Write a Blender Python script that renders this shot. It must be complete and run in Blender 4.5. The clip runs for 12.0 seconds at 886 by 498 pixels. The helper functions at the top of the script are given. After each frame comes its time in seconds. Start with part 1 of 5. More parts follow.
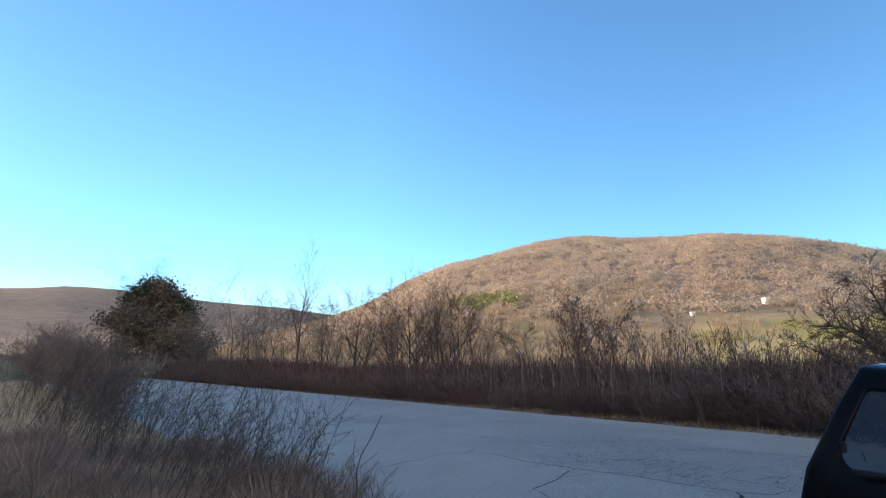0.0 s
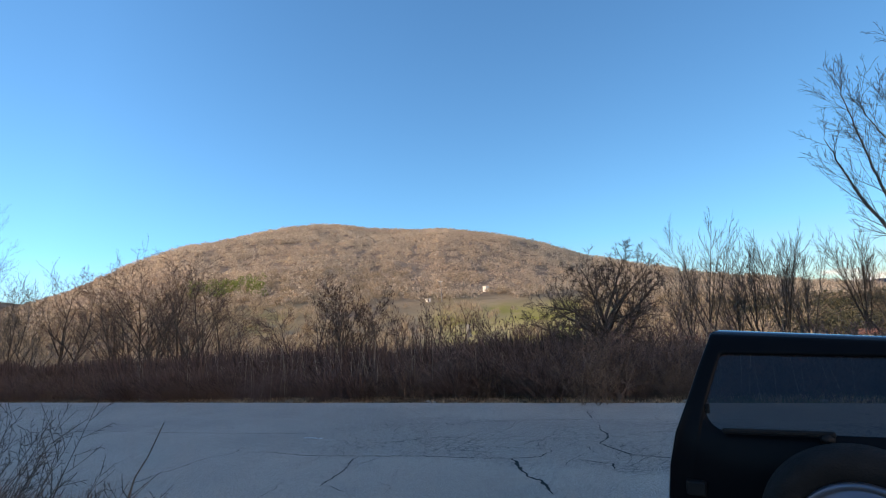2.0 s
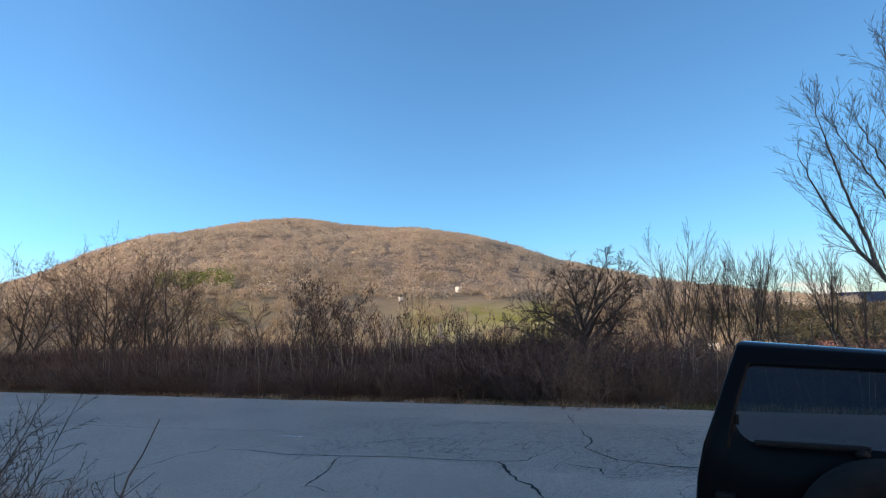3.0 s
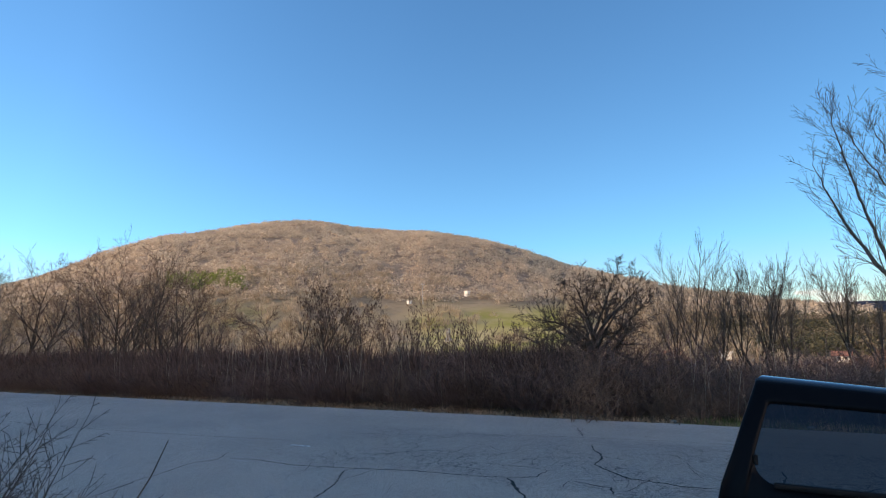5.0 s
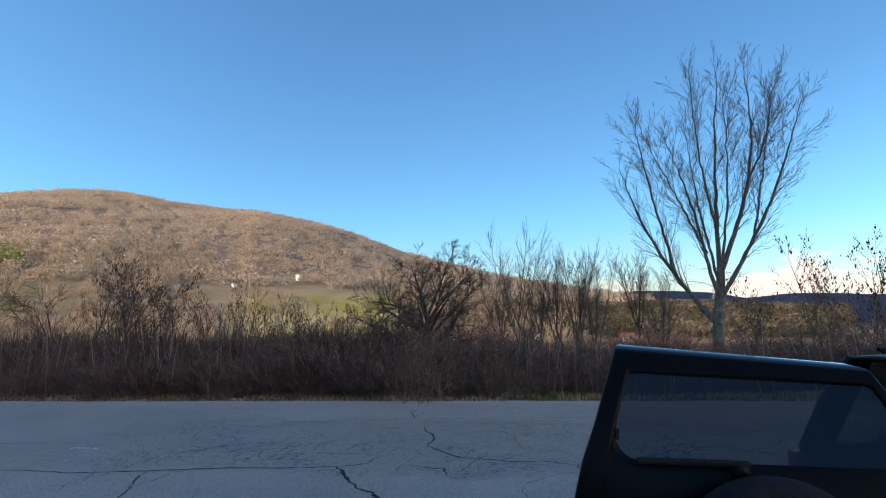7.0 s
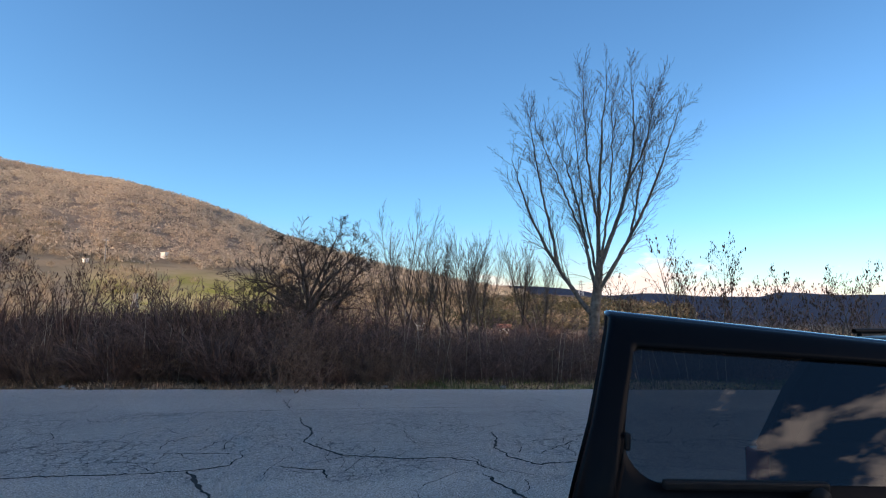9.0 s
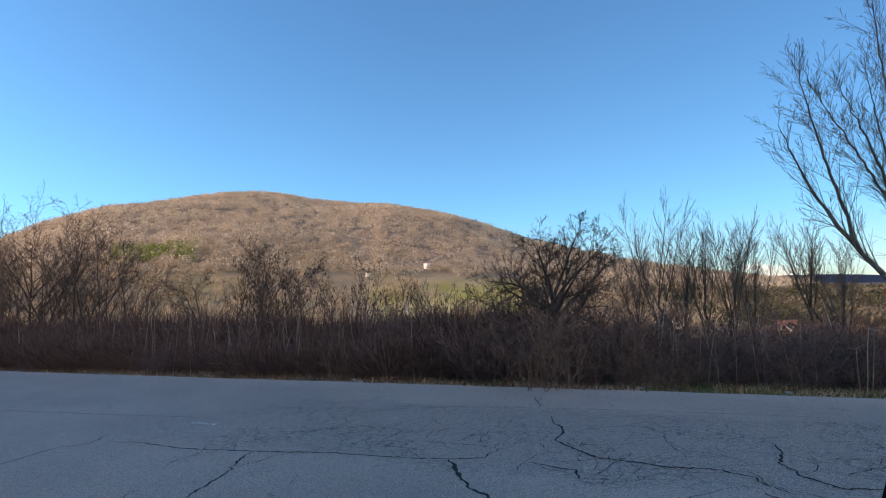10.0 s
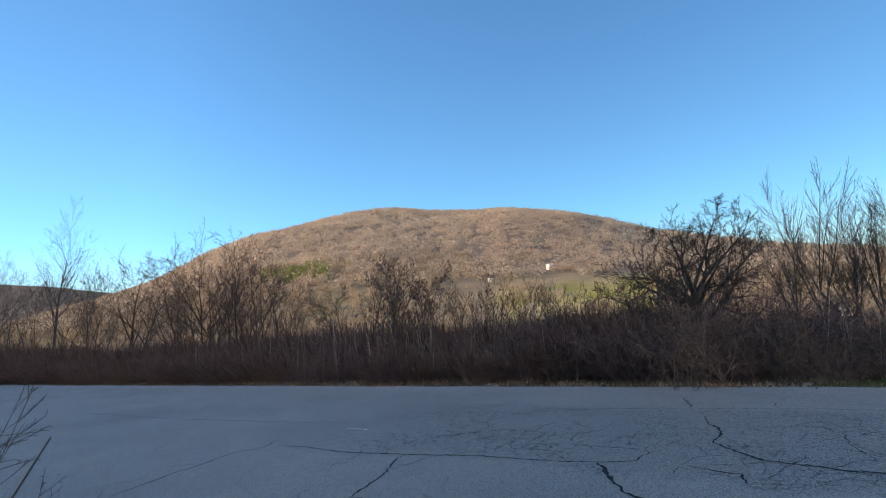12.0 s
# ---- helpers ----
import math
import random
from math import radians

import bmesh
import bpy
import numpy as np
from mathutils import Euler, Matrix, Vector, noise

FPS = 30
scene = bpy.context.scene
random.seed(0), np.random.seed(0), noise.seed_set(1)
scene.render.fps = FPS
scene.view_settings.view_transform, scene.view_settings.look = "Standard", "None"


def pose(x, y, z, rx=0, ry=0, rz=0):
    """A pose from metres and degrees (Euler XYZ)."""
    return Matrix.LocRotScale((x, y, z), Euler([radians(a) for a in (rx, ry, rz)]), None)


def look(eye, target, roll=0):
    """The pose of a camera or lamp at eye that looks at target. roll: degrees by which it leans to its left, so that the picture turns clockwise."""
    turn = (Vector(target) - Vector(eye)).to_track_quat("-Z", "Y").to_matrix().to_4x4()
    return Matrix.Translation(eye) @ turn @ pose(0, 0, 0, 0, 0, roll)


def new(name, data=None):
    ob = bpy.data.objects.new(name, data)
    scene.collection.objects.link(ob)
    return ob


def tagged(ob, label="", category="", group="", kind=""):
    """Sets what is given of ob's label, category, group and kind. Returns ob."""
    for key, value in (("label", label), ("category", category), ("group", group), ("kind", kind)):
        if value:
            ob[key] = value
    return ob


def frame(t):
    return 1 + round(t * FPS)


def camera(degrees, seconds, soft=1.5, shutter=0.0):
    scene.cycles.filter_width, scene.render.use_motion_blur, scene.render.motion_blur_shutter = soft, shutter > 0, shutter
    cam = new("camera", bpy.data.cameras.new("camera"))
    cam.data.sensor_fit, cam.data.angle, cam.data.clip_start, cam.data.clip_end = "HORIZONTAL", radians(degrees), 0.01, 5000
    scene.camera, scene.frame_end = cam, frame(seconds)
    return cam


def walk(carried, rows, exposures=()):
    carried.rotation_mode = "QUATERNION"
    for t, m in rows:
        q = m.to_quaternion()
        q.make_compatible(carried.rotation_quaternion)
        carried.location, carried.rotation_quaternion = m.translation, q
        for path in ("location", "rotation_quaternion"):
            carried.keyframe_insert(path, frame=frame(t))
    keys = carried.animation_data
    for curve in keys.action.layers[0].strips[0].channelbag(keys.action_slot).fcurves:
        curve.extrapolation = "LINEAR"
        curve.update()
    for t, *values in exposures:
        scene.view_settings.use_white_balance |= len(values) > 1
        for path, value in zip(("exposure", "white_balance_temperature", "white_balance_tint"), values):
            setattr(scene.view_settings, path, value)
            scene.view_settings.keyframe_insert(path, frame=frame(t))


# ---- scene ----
cam = camera(78.7, 12.0, soft=1.15)
PATH = [
    (0, (3.445, -6.976, 1.734), (1.885, -5.785, 2.119), -1.7),
    (0.2, (3.372, -6.985, 1.73), (1.915, -5.668, 2.11), -4.0),
    (0.5, (3.246, -6.975, 1.716), (1.934, -5.511, 2.086), -5.1),
    (1, (2.991, -7.048, 1.734), (1.901, -5.405, 2.067), -4.8),
    (1.5, (2.779, -7.07, 1.739), (1.926, -5.286, 2.038), -4.5),
    (2, (2.604, -6.975, 1.729), (1.736, -5.197, 2.025), -3.7),
    (2.5, (2.486, -6.997, 1.732), (1.601, -5.223, 1.995), -2.7),
    (3, (2.319, -7.015, 1.751), (1.54, -5.196, 2.041), -1.9),
    (3.2, (2.274, -7.024, 1.776), (1.536, -5.189, 2.068), -1.1),
    (4.8, (2.302, -6.998, 1.889), (1.511, -5.189, 2.208), -1.1),
    (5, (2.3, -7.004, 1.884), (1.491, -5.201, 2.187), -1.1),
    (5.5, (2.274, -7.038, 1.892), (1.509, -5.21, 2.161), -1.7),
    (6, (2.212, -7.008, 1.866), (1.606, -5.118, 2.109), -1.8),
    (6.5, (2.165, -6.761, 1.831), (1.753, -4.819, 2.079), -1.6),
    (7, (2.091, -6.507, 1.798), (1.86, -4.534, 2.037), -1.1),
    (7.2, (2.028, -6.495, 1.811), (1.912, -4.511, 2.032), -1.0),
    (8.8, (1.88, -5.6, 1.66), (2.152, -3.63, 1.872), 0.4),
    (9, (1.885, -5.555, 1.652), (2.079, -3.575, 1.85), 0.9),
    (9.2, (1.893, -5.5, 1.643), (1.957, -3.509, 1.826), 0.8),
    (9.5, (1.897, -5.44, 1.628), (1.557, -3.477, 1.804), 0.6),
    (10, (1.973, -5.425, 1.606), (1.292, -3.555, 1.81), -1.3),
    (10.5, (1.933, -5.485, 1.608), (1.059, -3.702, 1.844), -4.3),
    (11, (1.924, -5.507, 1.624), (0.939, -3.783, 1.861), -4.7),
    (11.5, (1.914, -5.533, 1.615), (0.874, -3.841, 1.853), -4.6),
    (12, (1.917, -5.519, 1.609), (0.844, -3.848, 1.851), -4.7),
]
walk(cam, [(t, look(eye, target, roll)) for t, eye, target, roll in PATH],
     exposures=[(0.0, 0.44, 7600, 20), (0.6, 0.19, 7500, 20), (1.5, 0.09, 7450, 20), (7.0, 0.1, 7450, 20), (9.0, 0.06, 7450, 23), (12.0, 0.1, 7450, 20)])

# ---- world, sun ----
SUN_AZ, SUN_EL = -124.0, 17.0      # degrees clockwise from +y, degrees up
world = bpy.data.worlds.new("sky")
scene.world = world
world.use_nodes = True
wn, wl = world.node_tree.nodes, world.node_tree.links
wn.clear()
w_out = wn.new("ShaderNodeOutputWorld")
w_bg = wn.new("ShaderNodeBackground")
w_sky = wn.new("ShaderNodeTexSky")
w_sky.sky_type = "NISHITA"
w_sky.sun_disc = False
w_sky.sun_elevation = radians(SUN_EL)
w_sky.sun_rotation = radians(SUN_AZ)
w_sky.altitude = 500
w_sky.air_density = 1.0
w_sky.dust_density = 0.35
w_sky.ozone_density = 1.6
w_bg.inputs["Strength"].default_value = 0.19
# low bank of clouds near the horizon and a few loose ones higher up
w_tc = wn.new("ShaderNodeTexCoord")
w_map = wn.new("ShaderNodeMapping")
w_map.inputs["Scale"].default_value = (1.0, 1.0, 2.6)
w_noise = wn.new("ShaderNodeTexNoise")
w_noise.inputs["Scale"].default_value = 5.5
w_noise.inputs["Detail"].default_value = 9.0
w_noise.inputs["Roughness"].default_value = 0.6
w_sep = wn.new("ShaderNodeSeparateXYZ")
w_low = wn.new("ShaderNodeMapRange")     # clouds thin out upwards
w_low.inputs["From Min"].default_value, w_low.inputs["From Max"].default_value = 0.03, 0.12
w_low.inputs["To Min"].default_value, w_low.inputs["To Max"].default_value = 0.125, -0.20
w_east = wn.new("ShaderNodeMapRange")    # and towards the west
w_east.inputs["From Min"].default_value, w_east.inputs["From Max"].default_value = 0.0, 0.22
w_east.inputs["To Min"].default_value, w_east.inputs["To Max"].default_value = -0.35, 0.0
w_south = wn.new("ShaderNodeMapRange")   # a few more high in the south-east
w_south.inputs["From Min"].default_value, w_south.inputs["From Max"].default_value = 0.75, 1.1
w_south.inputs["To Min"].default_value, w_south.inputs["To Max"].default_value = -0.30, 0.37
w_se = wn.new("ShaderNodeVectorMath")
w_se.operation = "DOT_PRODUCT"
w_se.inputs[1].default_value = (0.95, -0.62, 0.25)
w_side = wn.new("ShaderNodeMath")
w_side.operation = "MAXIMUM"
w_a1, w_a2 = wn.new("ShaderNodeMath"), wn.new("ShaderNodeMath")
w_ramp = wn.new("ShaderNodeMapRange")
w_ramp.inputs["From Min"].default_value, w_ramp.inputs["From Max"].default_value = 0.56, 0.66
w_mix = wn.new("ShaderNodeMix")
w_mix.data_type = "RGBA"
wl.new(w_tc.outputs["Generated"], w_map.inputs["Vector"])
wl.new(w_map.outputs["Vector"], w_noise.inputs["Vector"])
wl.new(w_tc.outputs["Generated"], w_sep.inputs["Vector"])
wl.new(w_sep.outputs["Z"], w_low.inputs["Value"])
wl.new(w_sep.outputs["X"], w_east.inputs["Value"])
wl.new(w_noise.outputs["Fac"], w_a1.inputs[0])
wl.new(w_low.outputs["Result"], w_a1.inputs[1])
wl.new(w_a1.outputs[0], w_a2.inputs[0])
wl.new(w_tc.outputs["Generated"], w_se.inputs[0])
wl.new(w_se.outputs["Value"], w_south.inputs["Value"])
wl.new(w_east.outputs["Result"], w_side.inputs[0])
wl.new(w_south.outputs["Result"], w_side.inputs[1])
wl.new(w_side.outputs[0], w_a2.inputs[1])
wl.new(w_a2.outputs[0], w_ramp.inputs["Value"])
wl.new(w_ramp.outputs["Result"], w_mix.inputs["Factor"])
w_tint = wn.new("ShaderNodeMix")          # clear winter air: a deeper blue
w_tint.data_type, w_tint.blend_type = "RGBA", "MULTIPLY"
w_tint.inputs["Factor"].default_value = 1.0
w_hue = wn.new("ShaderNodeMix")           # warmer and paler towards the sun
w_hue.data_type = "RGBA"
w_hue.inputs["A"].default_value, w_hue.inputs["B"].default_value = (3.3, 2.4, 1.55, 1), (0.43, 0.95, 1.27, 1)
w_dot = wn.new("ShaderNodeVectorMath")    # the sky grows paler towards the sun
w_dot.operation = "DOT_PRODUCT"
w_dot.inputs[1].default_value = (math.sin(radians(SUN_AZ)) * math.cos(radians(SUN_EL)), math.cos(radians(SUN_AZ)) * math.cos(radians(SUN_EL)), math.sin(radians(SUN_EL)))
w_pale = wn.new("ShaderNodeMapRange")
w_pale.inputs["From Min"].default_value, w_pale.inputs["From Max"].default_value = 0.885, 0.99
w_pale.inputs["To Min"].default_value, w_pale.inputs["To Max"].default_value = 1.0, 0.0
wl.new(w_tc.outputs["Generated"], w_dot.inputs[0])
wl.new(w_dot.outputs["Value"], w_pale.inputs["Value"])
wl.new(w_pale.outputs["Result"], w_hue.inputs["Factor"])
w_rim = wn.new("ShaderNodeMix")           # and hazier down at the horizon
w_rim.data_type = "RGBA"
w_rim.inputs["A"].default_value = (0.66, 0.77, 0.90, 1)
w_up = wn.new("ShaderNodeMapRange")
w_up.inputs["From Min"].default_value, w_up.inputs["From Max"].default_value = 0.0, 0.15
wl.new(w_sep.outputs["Z"], w_up.inputs["Value"])
wl.new(w_up.outputs["Result"], w_rim.inputs["Factor"])
wl.new(w_hue.outputs["Result"], w_rim.inputs["B"])
wl.new(w_rim.outputs["Result"], w_tint.inputs["B"])
wl.new(w_sky.outputs["Color"], w_tint.inputs["A"])
w_fall = wn.new("ShaderNodeValToRGB")     # the blue deepens away from the sun
w_fall.color_ramp.elements[0].position, w_fall.color_ramp.elements[0].color = 0.0, (0.44, 0.44, 0.44, 1)
w_fall.color_ramp.elements[1].position, w_fall.color_ramp.elements[1].color = 1.0, (0.44, 0.44, 0.44, 1)
for at_, v_ in ((0.15, 0.405), (0.33, 0.50), (0.55, 0.575), (0.75, 0.595), (0.93, 0.45)):
    w_fall.color_ramp.elements.new(at_).color = (v_, v_, v_, 1)
w_half = wn.new("ShaderNodeMapRange")
w_half.inputs["From Min"].default_value, w_half.inputs["From Max"].default_value = -1.0, 1.0
w_deep = wn.new("ShaderNodeVectorMath")
w_deep.operation = "MULTIPLY"
w_twice = wn.new("ShaderNodeVectorMath")
w_twice.operation = "SCALE"
w_twice.inputs["Scale"].default_value = 2.0
wl.new(w_dot.outputs["Value"], w_half.inputs["Value"])
wl.new(w_half.outputs["Result"], w_fall.inputs["Fac"])
wl.new(w_fall.outputs["Color"], w_twice.inputs[0])
wl.new(w_twice.outputs["Vector"], w_deep.inputs[0])
wl.new(w_tint.outputs["Result"], w_deep.inputs[1])
wl.new(w_deep.outputs["Vector"], w_mix.inputs["A"])
w_lit = wn.new("ShaderNodeMapRange")      # south-east clouds brightened to strengthen their reflection in the rear window
w_lit.inputs["From Min"].default_value, w_lit.inputs["From Max"].default_value = 0.75, 1.0
w_lit.inputs["To Min"].default_value, w_lit.inputs["To Max"].default_value = 1.0, 2.3
w_cloud = wn.new("ShaderNodeVectorMath")
w_cloud.operation = "SCALE"
w_cloud.inputs[0].default_value = (5.7, 5.35, 5.1)
wl.new(w_se.outputs["Value"], w_lit.inputs["Value"])
wl.new(w_lit.outputs["Result"], w_cloud.inputs["Scale"])
wl.new(w_cloud.outputs["Vector"], w_mix.inputs["B"])
wl.new(w_mix.outputs["Result"], w_bg.inputs["Color"])
wl.new(w_bg.outputs[0], w_out.inputs["Surface"])

sun = new("sun", bpy.data.lights.new("sun", "SUN"))
sun.data.energy = 5.0
sun.data.angle = radians(0.5)
sun.data.color = (1.0, 0.85, 0.67)
_a, _e = radians(SUN_AZ), radians(SUN_EL)
sun.matrix_world = look((math.sin(_a) * math.cos(_e) * 200, math.cos(_a) * math.cos(_e) * 200, math.sin(_e) * 200), (0, 0, 0))


# ---- materials ----
def material(name, base, rough=0.85, metal=0.0, second=None, scale=4.0, detail=6.0, bump=0.0, bump_scale=40.0, contrast=(0.35, 0.65),
             third=None, third_scale=0.6, island=0.0, coords="Object", spec=0.5, coat=0.0, through_light=0.0):
    """A surface of one or two colours mixed by noise at two scales, with fine relief; island: how far loose pieces differ in brightness."""
    m = bpy.data.materials.new(name)
    m.use_nodes = True
    n, l = m.node_tree.nodes, m.node_tree.links
    b = n["Principled BSDF"]
    b.inputs["Base Color"].default_value = (*base, 1)
    b.inputs["Roughness"].default_value = rough
    b.inputs["Metallic"].default_value = metal
    b.inputs["Specular IOR Level"].default_value = spec
    b.inputs["Coat Weight"].default_value = coat
    tc = n.new("ShaderNodeTexCoord")
    colour = None
    if second:
        no = n.new("ShaderNodeTexNoise")
        no.inputs["Scale"].default_value, no.inputs["Detail"].default_value = scale, detail
        l.new(tc.outputs[coords], no.inputs["Vector"])
        r = n.new("ShaderNodeMapRange")
        r.inputs["From Min"].default_value, r.inputs["From Max"].default_value = contrast
        l.new(no.outputs["Fac"], r.inputs["Value"])
        mix = n.new("ShaderNodeMix")
        mix.data_type = "RGBA"
        mix.inputs["A"].default_value, mix.inputs["B"].default_value = (*base, 1), (*second, 1)
        l.new(r.outputs["Result"], mix.inputs["Factor"])
        colour = mix.outputs["Result"]
    if third:
        no = n.new("ShaderNodeTexNoise")
        no.inputs["Scale"].default_value, no.inputs["Detail"].default_value = third_scale, 4.0
        l.new(tc.outputs[coords], no.inputs["Vector"])
        r = n.new("ShaderNodeMapRange")
        r.inputs["From Min"].default_value, r.inputs["From Max"].default_value = 0.45, 0.68
        l.new(no.outputs["Fac"], r.inputs["Value"])
        mix = n.new("ShaderNodeMix")
        mix.data_type = "RGBA"
        mix.inputs["B"].default_value = (*third, 1)
        l.new(r.outputs["Result"], mix.inputs["Factor"])
        l.new(colour, mix.inputs["A"])
        colour = mix.outputs["Result"]
    if island:
        g = n.new("ShaderNodeNewGeometry")
        r = n.new("ShaderNodeMapRange")
        r.inputs["To Min"].default_value, r.inputs["To Max"].default_value = 1 - island, 1 + island
        l.new(g.outputs["Random Per Island"], r.inputs["Value"])
        h = n.new("ShaderNodeHueSaturation")
        l.new(r.outputs["Result"], h.inputs["Value"])
        if colour:
            l.new(colour, h.inputs["Color"])
        else:
            h.inputs["Color"].default_value = (*base, 1)
        colour = h.outputs["Color"]
    if colour:
        l.new(colour, b.inputs["Base Color"])
    if bump:
        no = n.new("ShaderNodeTexNoise")
        no.inputs["Scale"].default_value, no.inputs["Detail"].default_value = bump_scale, 5.0
        l.new(tc.outputs[coords], no.inputs["Vector"])
        bp = n.new("ShaderNodeBump")
        bp.inputs["Strength"].default_value = bump
        bp.inputs["Distance"].default_value = 0.02
        l.new(no.outputs["Fac"], bp.inputs["Height"])
        l.new(bp.outputs["Normal"], b.inputs["Normal"])
    if through_light:      # thin twigs and leaves: light on the far side shows
        tr = n.new("ShaderNodeBsdfTranslucent")
        tr.inputs["Color"].default_value = (*base, 1)
        if colour:
            l.new(colour, tr.inputs["Color"])
        mx = n.new("ShaderNodeMixShader")
        mx.inputs["Fac"].default_value = through_light
        l.new(b.outputs[0], mx.inputs[1])
        l.new(tr.outputs[0], mx.inputs[2])
        l.new(mx.outputs[0], n["Material Output"].inputs["Surface"])
    return m


BARK = material("bark", (0.10, 0.085, 0.07), 0.9, second=(0.19, 0.165, 0.14), scale=9, bump=0.6, bump_scale=30)
BARK_DARK = material("dark_bark", (0.062, 0.042, 0.031), 0.9, second=(0.125, 0.09, 0.066), scale=9, bump=0.6, bump_scale=30)
BARK_PALE = material("pale_bark", (0.24, 0.20, 0.16), 0.85, second=(0.075, 0.06, 0.048), scale=4, bump=0.5, bump_scale=25)
TWIG = material("twig", (0.165, 0.10, 0.066), 0.8, island=0.35)
TWIG_TAN = material("tan_twig", (0.16, 0.12, 0.085), 0.8, island=0.35)
TWIG_PALE = material("pale_grey_twig", (0.125, 0.102, 0.084), 0.8, island=0.3)
TWIG_RED = material("reddish_twig", (0.15, 0.092, 0.075), 0.8, island=0.45)
THICKET = material("dark_thicket_twig", (0.135, 0.086, 0.072), 0.9, island=0.45, spec=0.1)
SHOOT = material("brown_shoot", (0.24, 0.15, 0.11), 0.8, island=0.4)
STALK = material("pale_dry_stalk", (0.34, 0.28, 0.21), 0.85, island=0.35)
POD = material("dry_brown_seed_pod", (0.11, 0.065, 0.04), 0.85, island=0.4)
DRY_LEAF = material("dry_brown_leaf", (0.19, 0.125, 0.08), 0.8, island=0.45)
GREEN_LEAF = material("dull_green_leaf", (0.07, 0.085, 0.035), 0.7, island=0.4)
STRAW = material("dry_straw_grass", (0.64, 0.45, 0.285), 0.9, island=0.45, through_light=0.3)
GREEN_GRASS = material("winter_green_grass", (0.10, 0.13, 0.04), 0.9, island=0.4)
STONE = material("grey_stone", (0.24, 0.23, 0.21), 0.9, second=(0.36, 0.34, 0.31), scale=14, bump=0.5)
WOODS = material("bare_woods", (0.66, 0.545, 0.405), 0.95, second=(0.47, 0.385, 0.292), scale=0.035, third=(0.53, 0.415, 0.305), third_scale=0.012, island=0.18, spec=0.03, through_light=0.46)
PINES = material("young_pine_green", (0.24, 0.27, 0.08), 0.95, island=0.3, through_light=0.4)
DARK_WOODS = material("dark_scrub_wood", (0.10, 0.092, 0.052), 0.95, second=(0.25, 0.19, 0.13), scale=0.08, contrast=(0.48, 0.6), island=0.3, through_light=0.4)
SCRUB = material("pale_valley_scrub", (0.42, 0.33, 0.225), 0.95, island=0.35, through_light=0.4)
PLASTER = material("white_plaster", (0.78, 0.75, 0.68), 0.9, second=(0.66, 0.62, 0.55), scale=1.2, bump=0.2)
ROOF_TILE = material("red_roof_tile", (0.30, 0.12, 0.07), 0.85, second=(0.20, 0.09, 0.06), scale=2, bump=0.4, bump_scale=8)
DARK_OPENING = material("dark_window_glass", (0.02, 0.022, 0.025), 0.25)
METAL_GREY = material("galvanised_metal", (0.42, 0.43, 0.44), 0.5, metal=0.8)


# ---- mesh helpers ----
def mesh_object(name, verts, faces, mat, parent=None, label="", smooth=False):
    me = bpy.data.meshes.new(name)
    me.from_pydata([tuple(v) for v in verts], [], [tuple(f) for f in faces])
    me.update()
    if mat:
        me.materials.append(mat)
    if smooth:
        me.polygons.foreach_set("use_smooth", [True] * len(me.polygons))
    ob = new(name, me)
    if parent:
        ob.parent = parent
    if label:
        ob["label"] = label
    return ob


def array_mesh(name, verts, faces, mat, parent=None, smooth=False):
    """A mesh from numpy arrays: verts (n, 3), faces (m, 3 or 4)."""
    me = bpy.data.meshes.new(name)
    nv, nf, k = len(verts), len(faces), faces.shape[1]
    me.vertices.add(nv)
    me.vertices.foreach_set("co", np.ascontiguousarray(verts, dtype=np.float32).ravel())
    me.loops.add(nf * k)
    me.loops.foreach_set("vertex_index", np.ascontiguousarray(faces, dtype=np.int32).ravel())
    me.polygons.add(nf)
    me.polygons.foreach_set("loop_start", np.arange(nf, dtype=np.int32) * k)
    me.polygons.foreach_set("loop_total", np.full(nf, k, dtype=np.int32))
    if smooth:
        me.polygons.foreach_set("use_smooth", np.ones(nf, dtype=bool))
    me.update(calc_edges=True)
    if mat:
        me.materials.append(mat)
    ob = new(name, me)
    if parent:
        ob.parent = parent
    return ob


def part(name, bm, mat, parent, label="", smooth=False):
    me = bpy.data.meshes.new(name)
    bm.to_mesh(me)
    bm.free()
    me.materials.append(mat)
    if smooth:
        me.polygons.foreach_set("use_smooth", [True] * len(me.polygons))
    ob = new(name, me)
    ob.parent = parent
    if label:
        ob["label"] = label
    return ob


def tubes(segments, sides):
    """Verts and quads of tapered prisms; segments: rows of x0 y0 z0 x1 y1 z1 r0 r1."""
    s = np.asarray(segments, dtype=np.float64)
    p0, p1, r0, r1 = s[:, 0:3], s[:, 3:6], s[:, 6], s[:, 7]
    d = p1 - p0
    d /= np.maximum(np.linalg.norm(d, axis=1, keepdims=True), 1e-9)
    ref = np.where(np.abs(d[:, 2:3]) > 0.9, np.array([[1.0, 0, 0]]), np.array([[0, 0, 1.0]]))
    u = np.cross(d, ref)
    u /= np.linalg.norm(u, axis=1, keepdims=True)
    v = np.cross(d, u)
    n = len(s)
    verts = np.empty((n, 2 * sides, 3))
    for k in range(sides):
        a = 2 * math.pi * k / sides
        w = math.cos(a) * u + math.sin(a) * v
        verts[:, k] = p0 + w * r0[:, None]
        verts[:, sides + k] = p1 + w * r1[:, None]
    base = (np.arange(n) * 2 * sides)[:, None]
    faces = []
    for k in range(sides):
        j = (k + 1) % sides
        faces.append(np.concatenate([base + k, base + j, base + sides + j, base + sides + k], axis=1))
    return verts.reshape(-1, 3), np.concatenate(faces, axis=0)


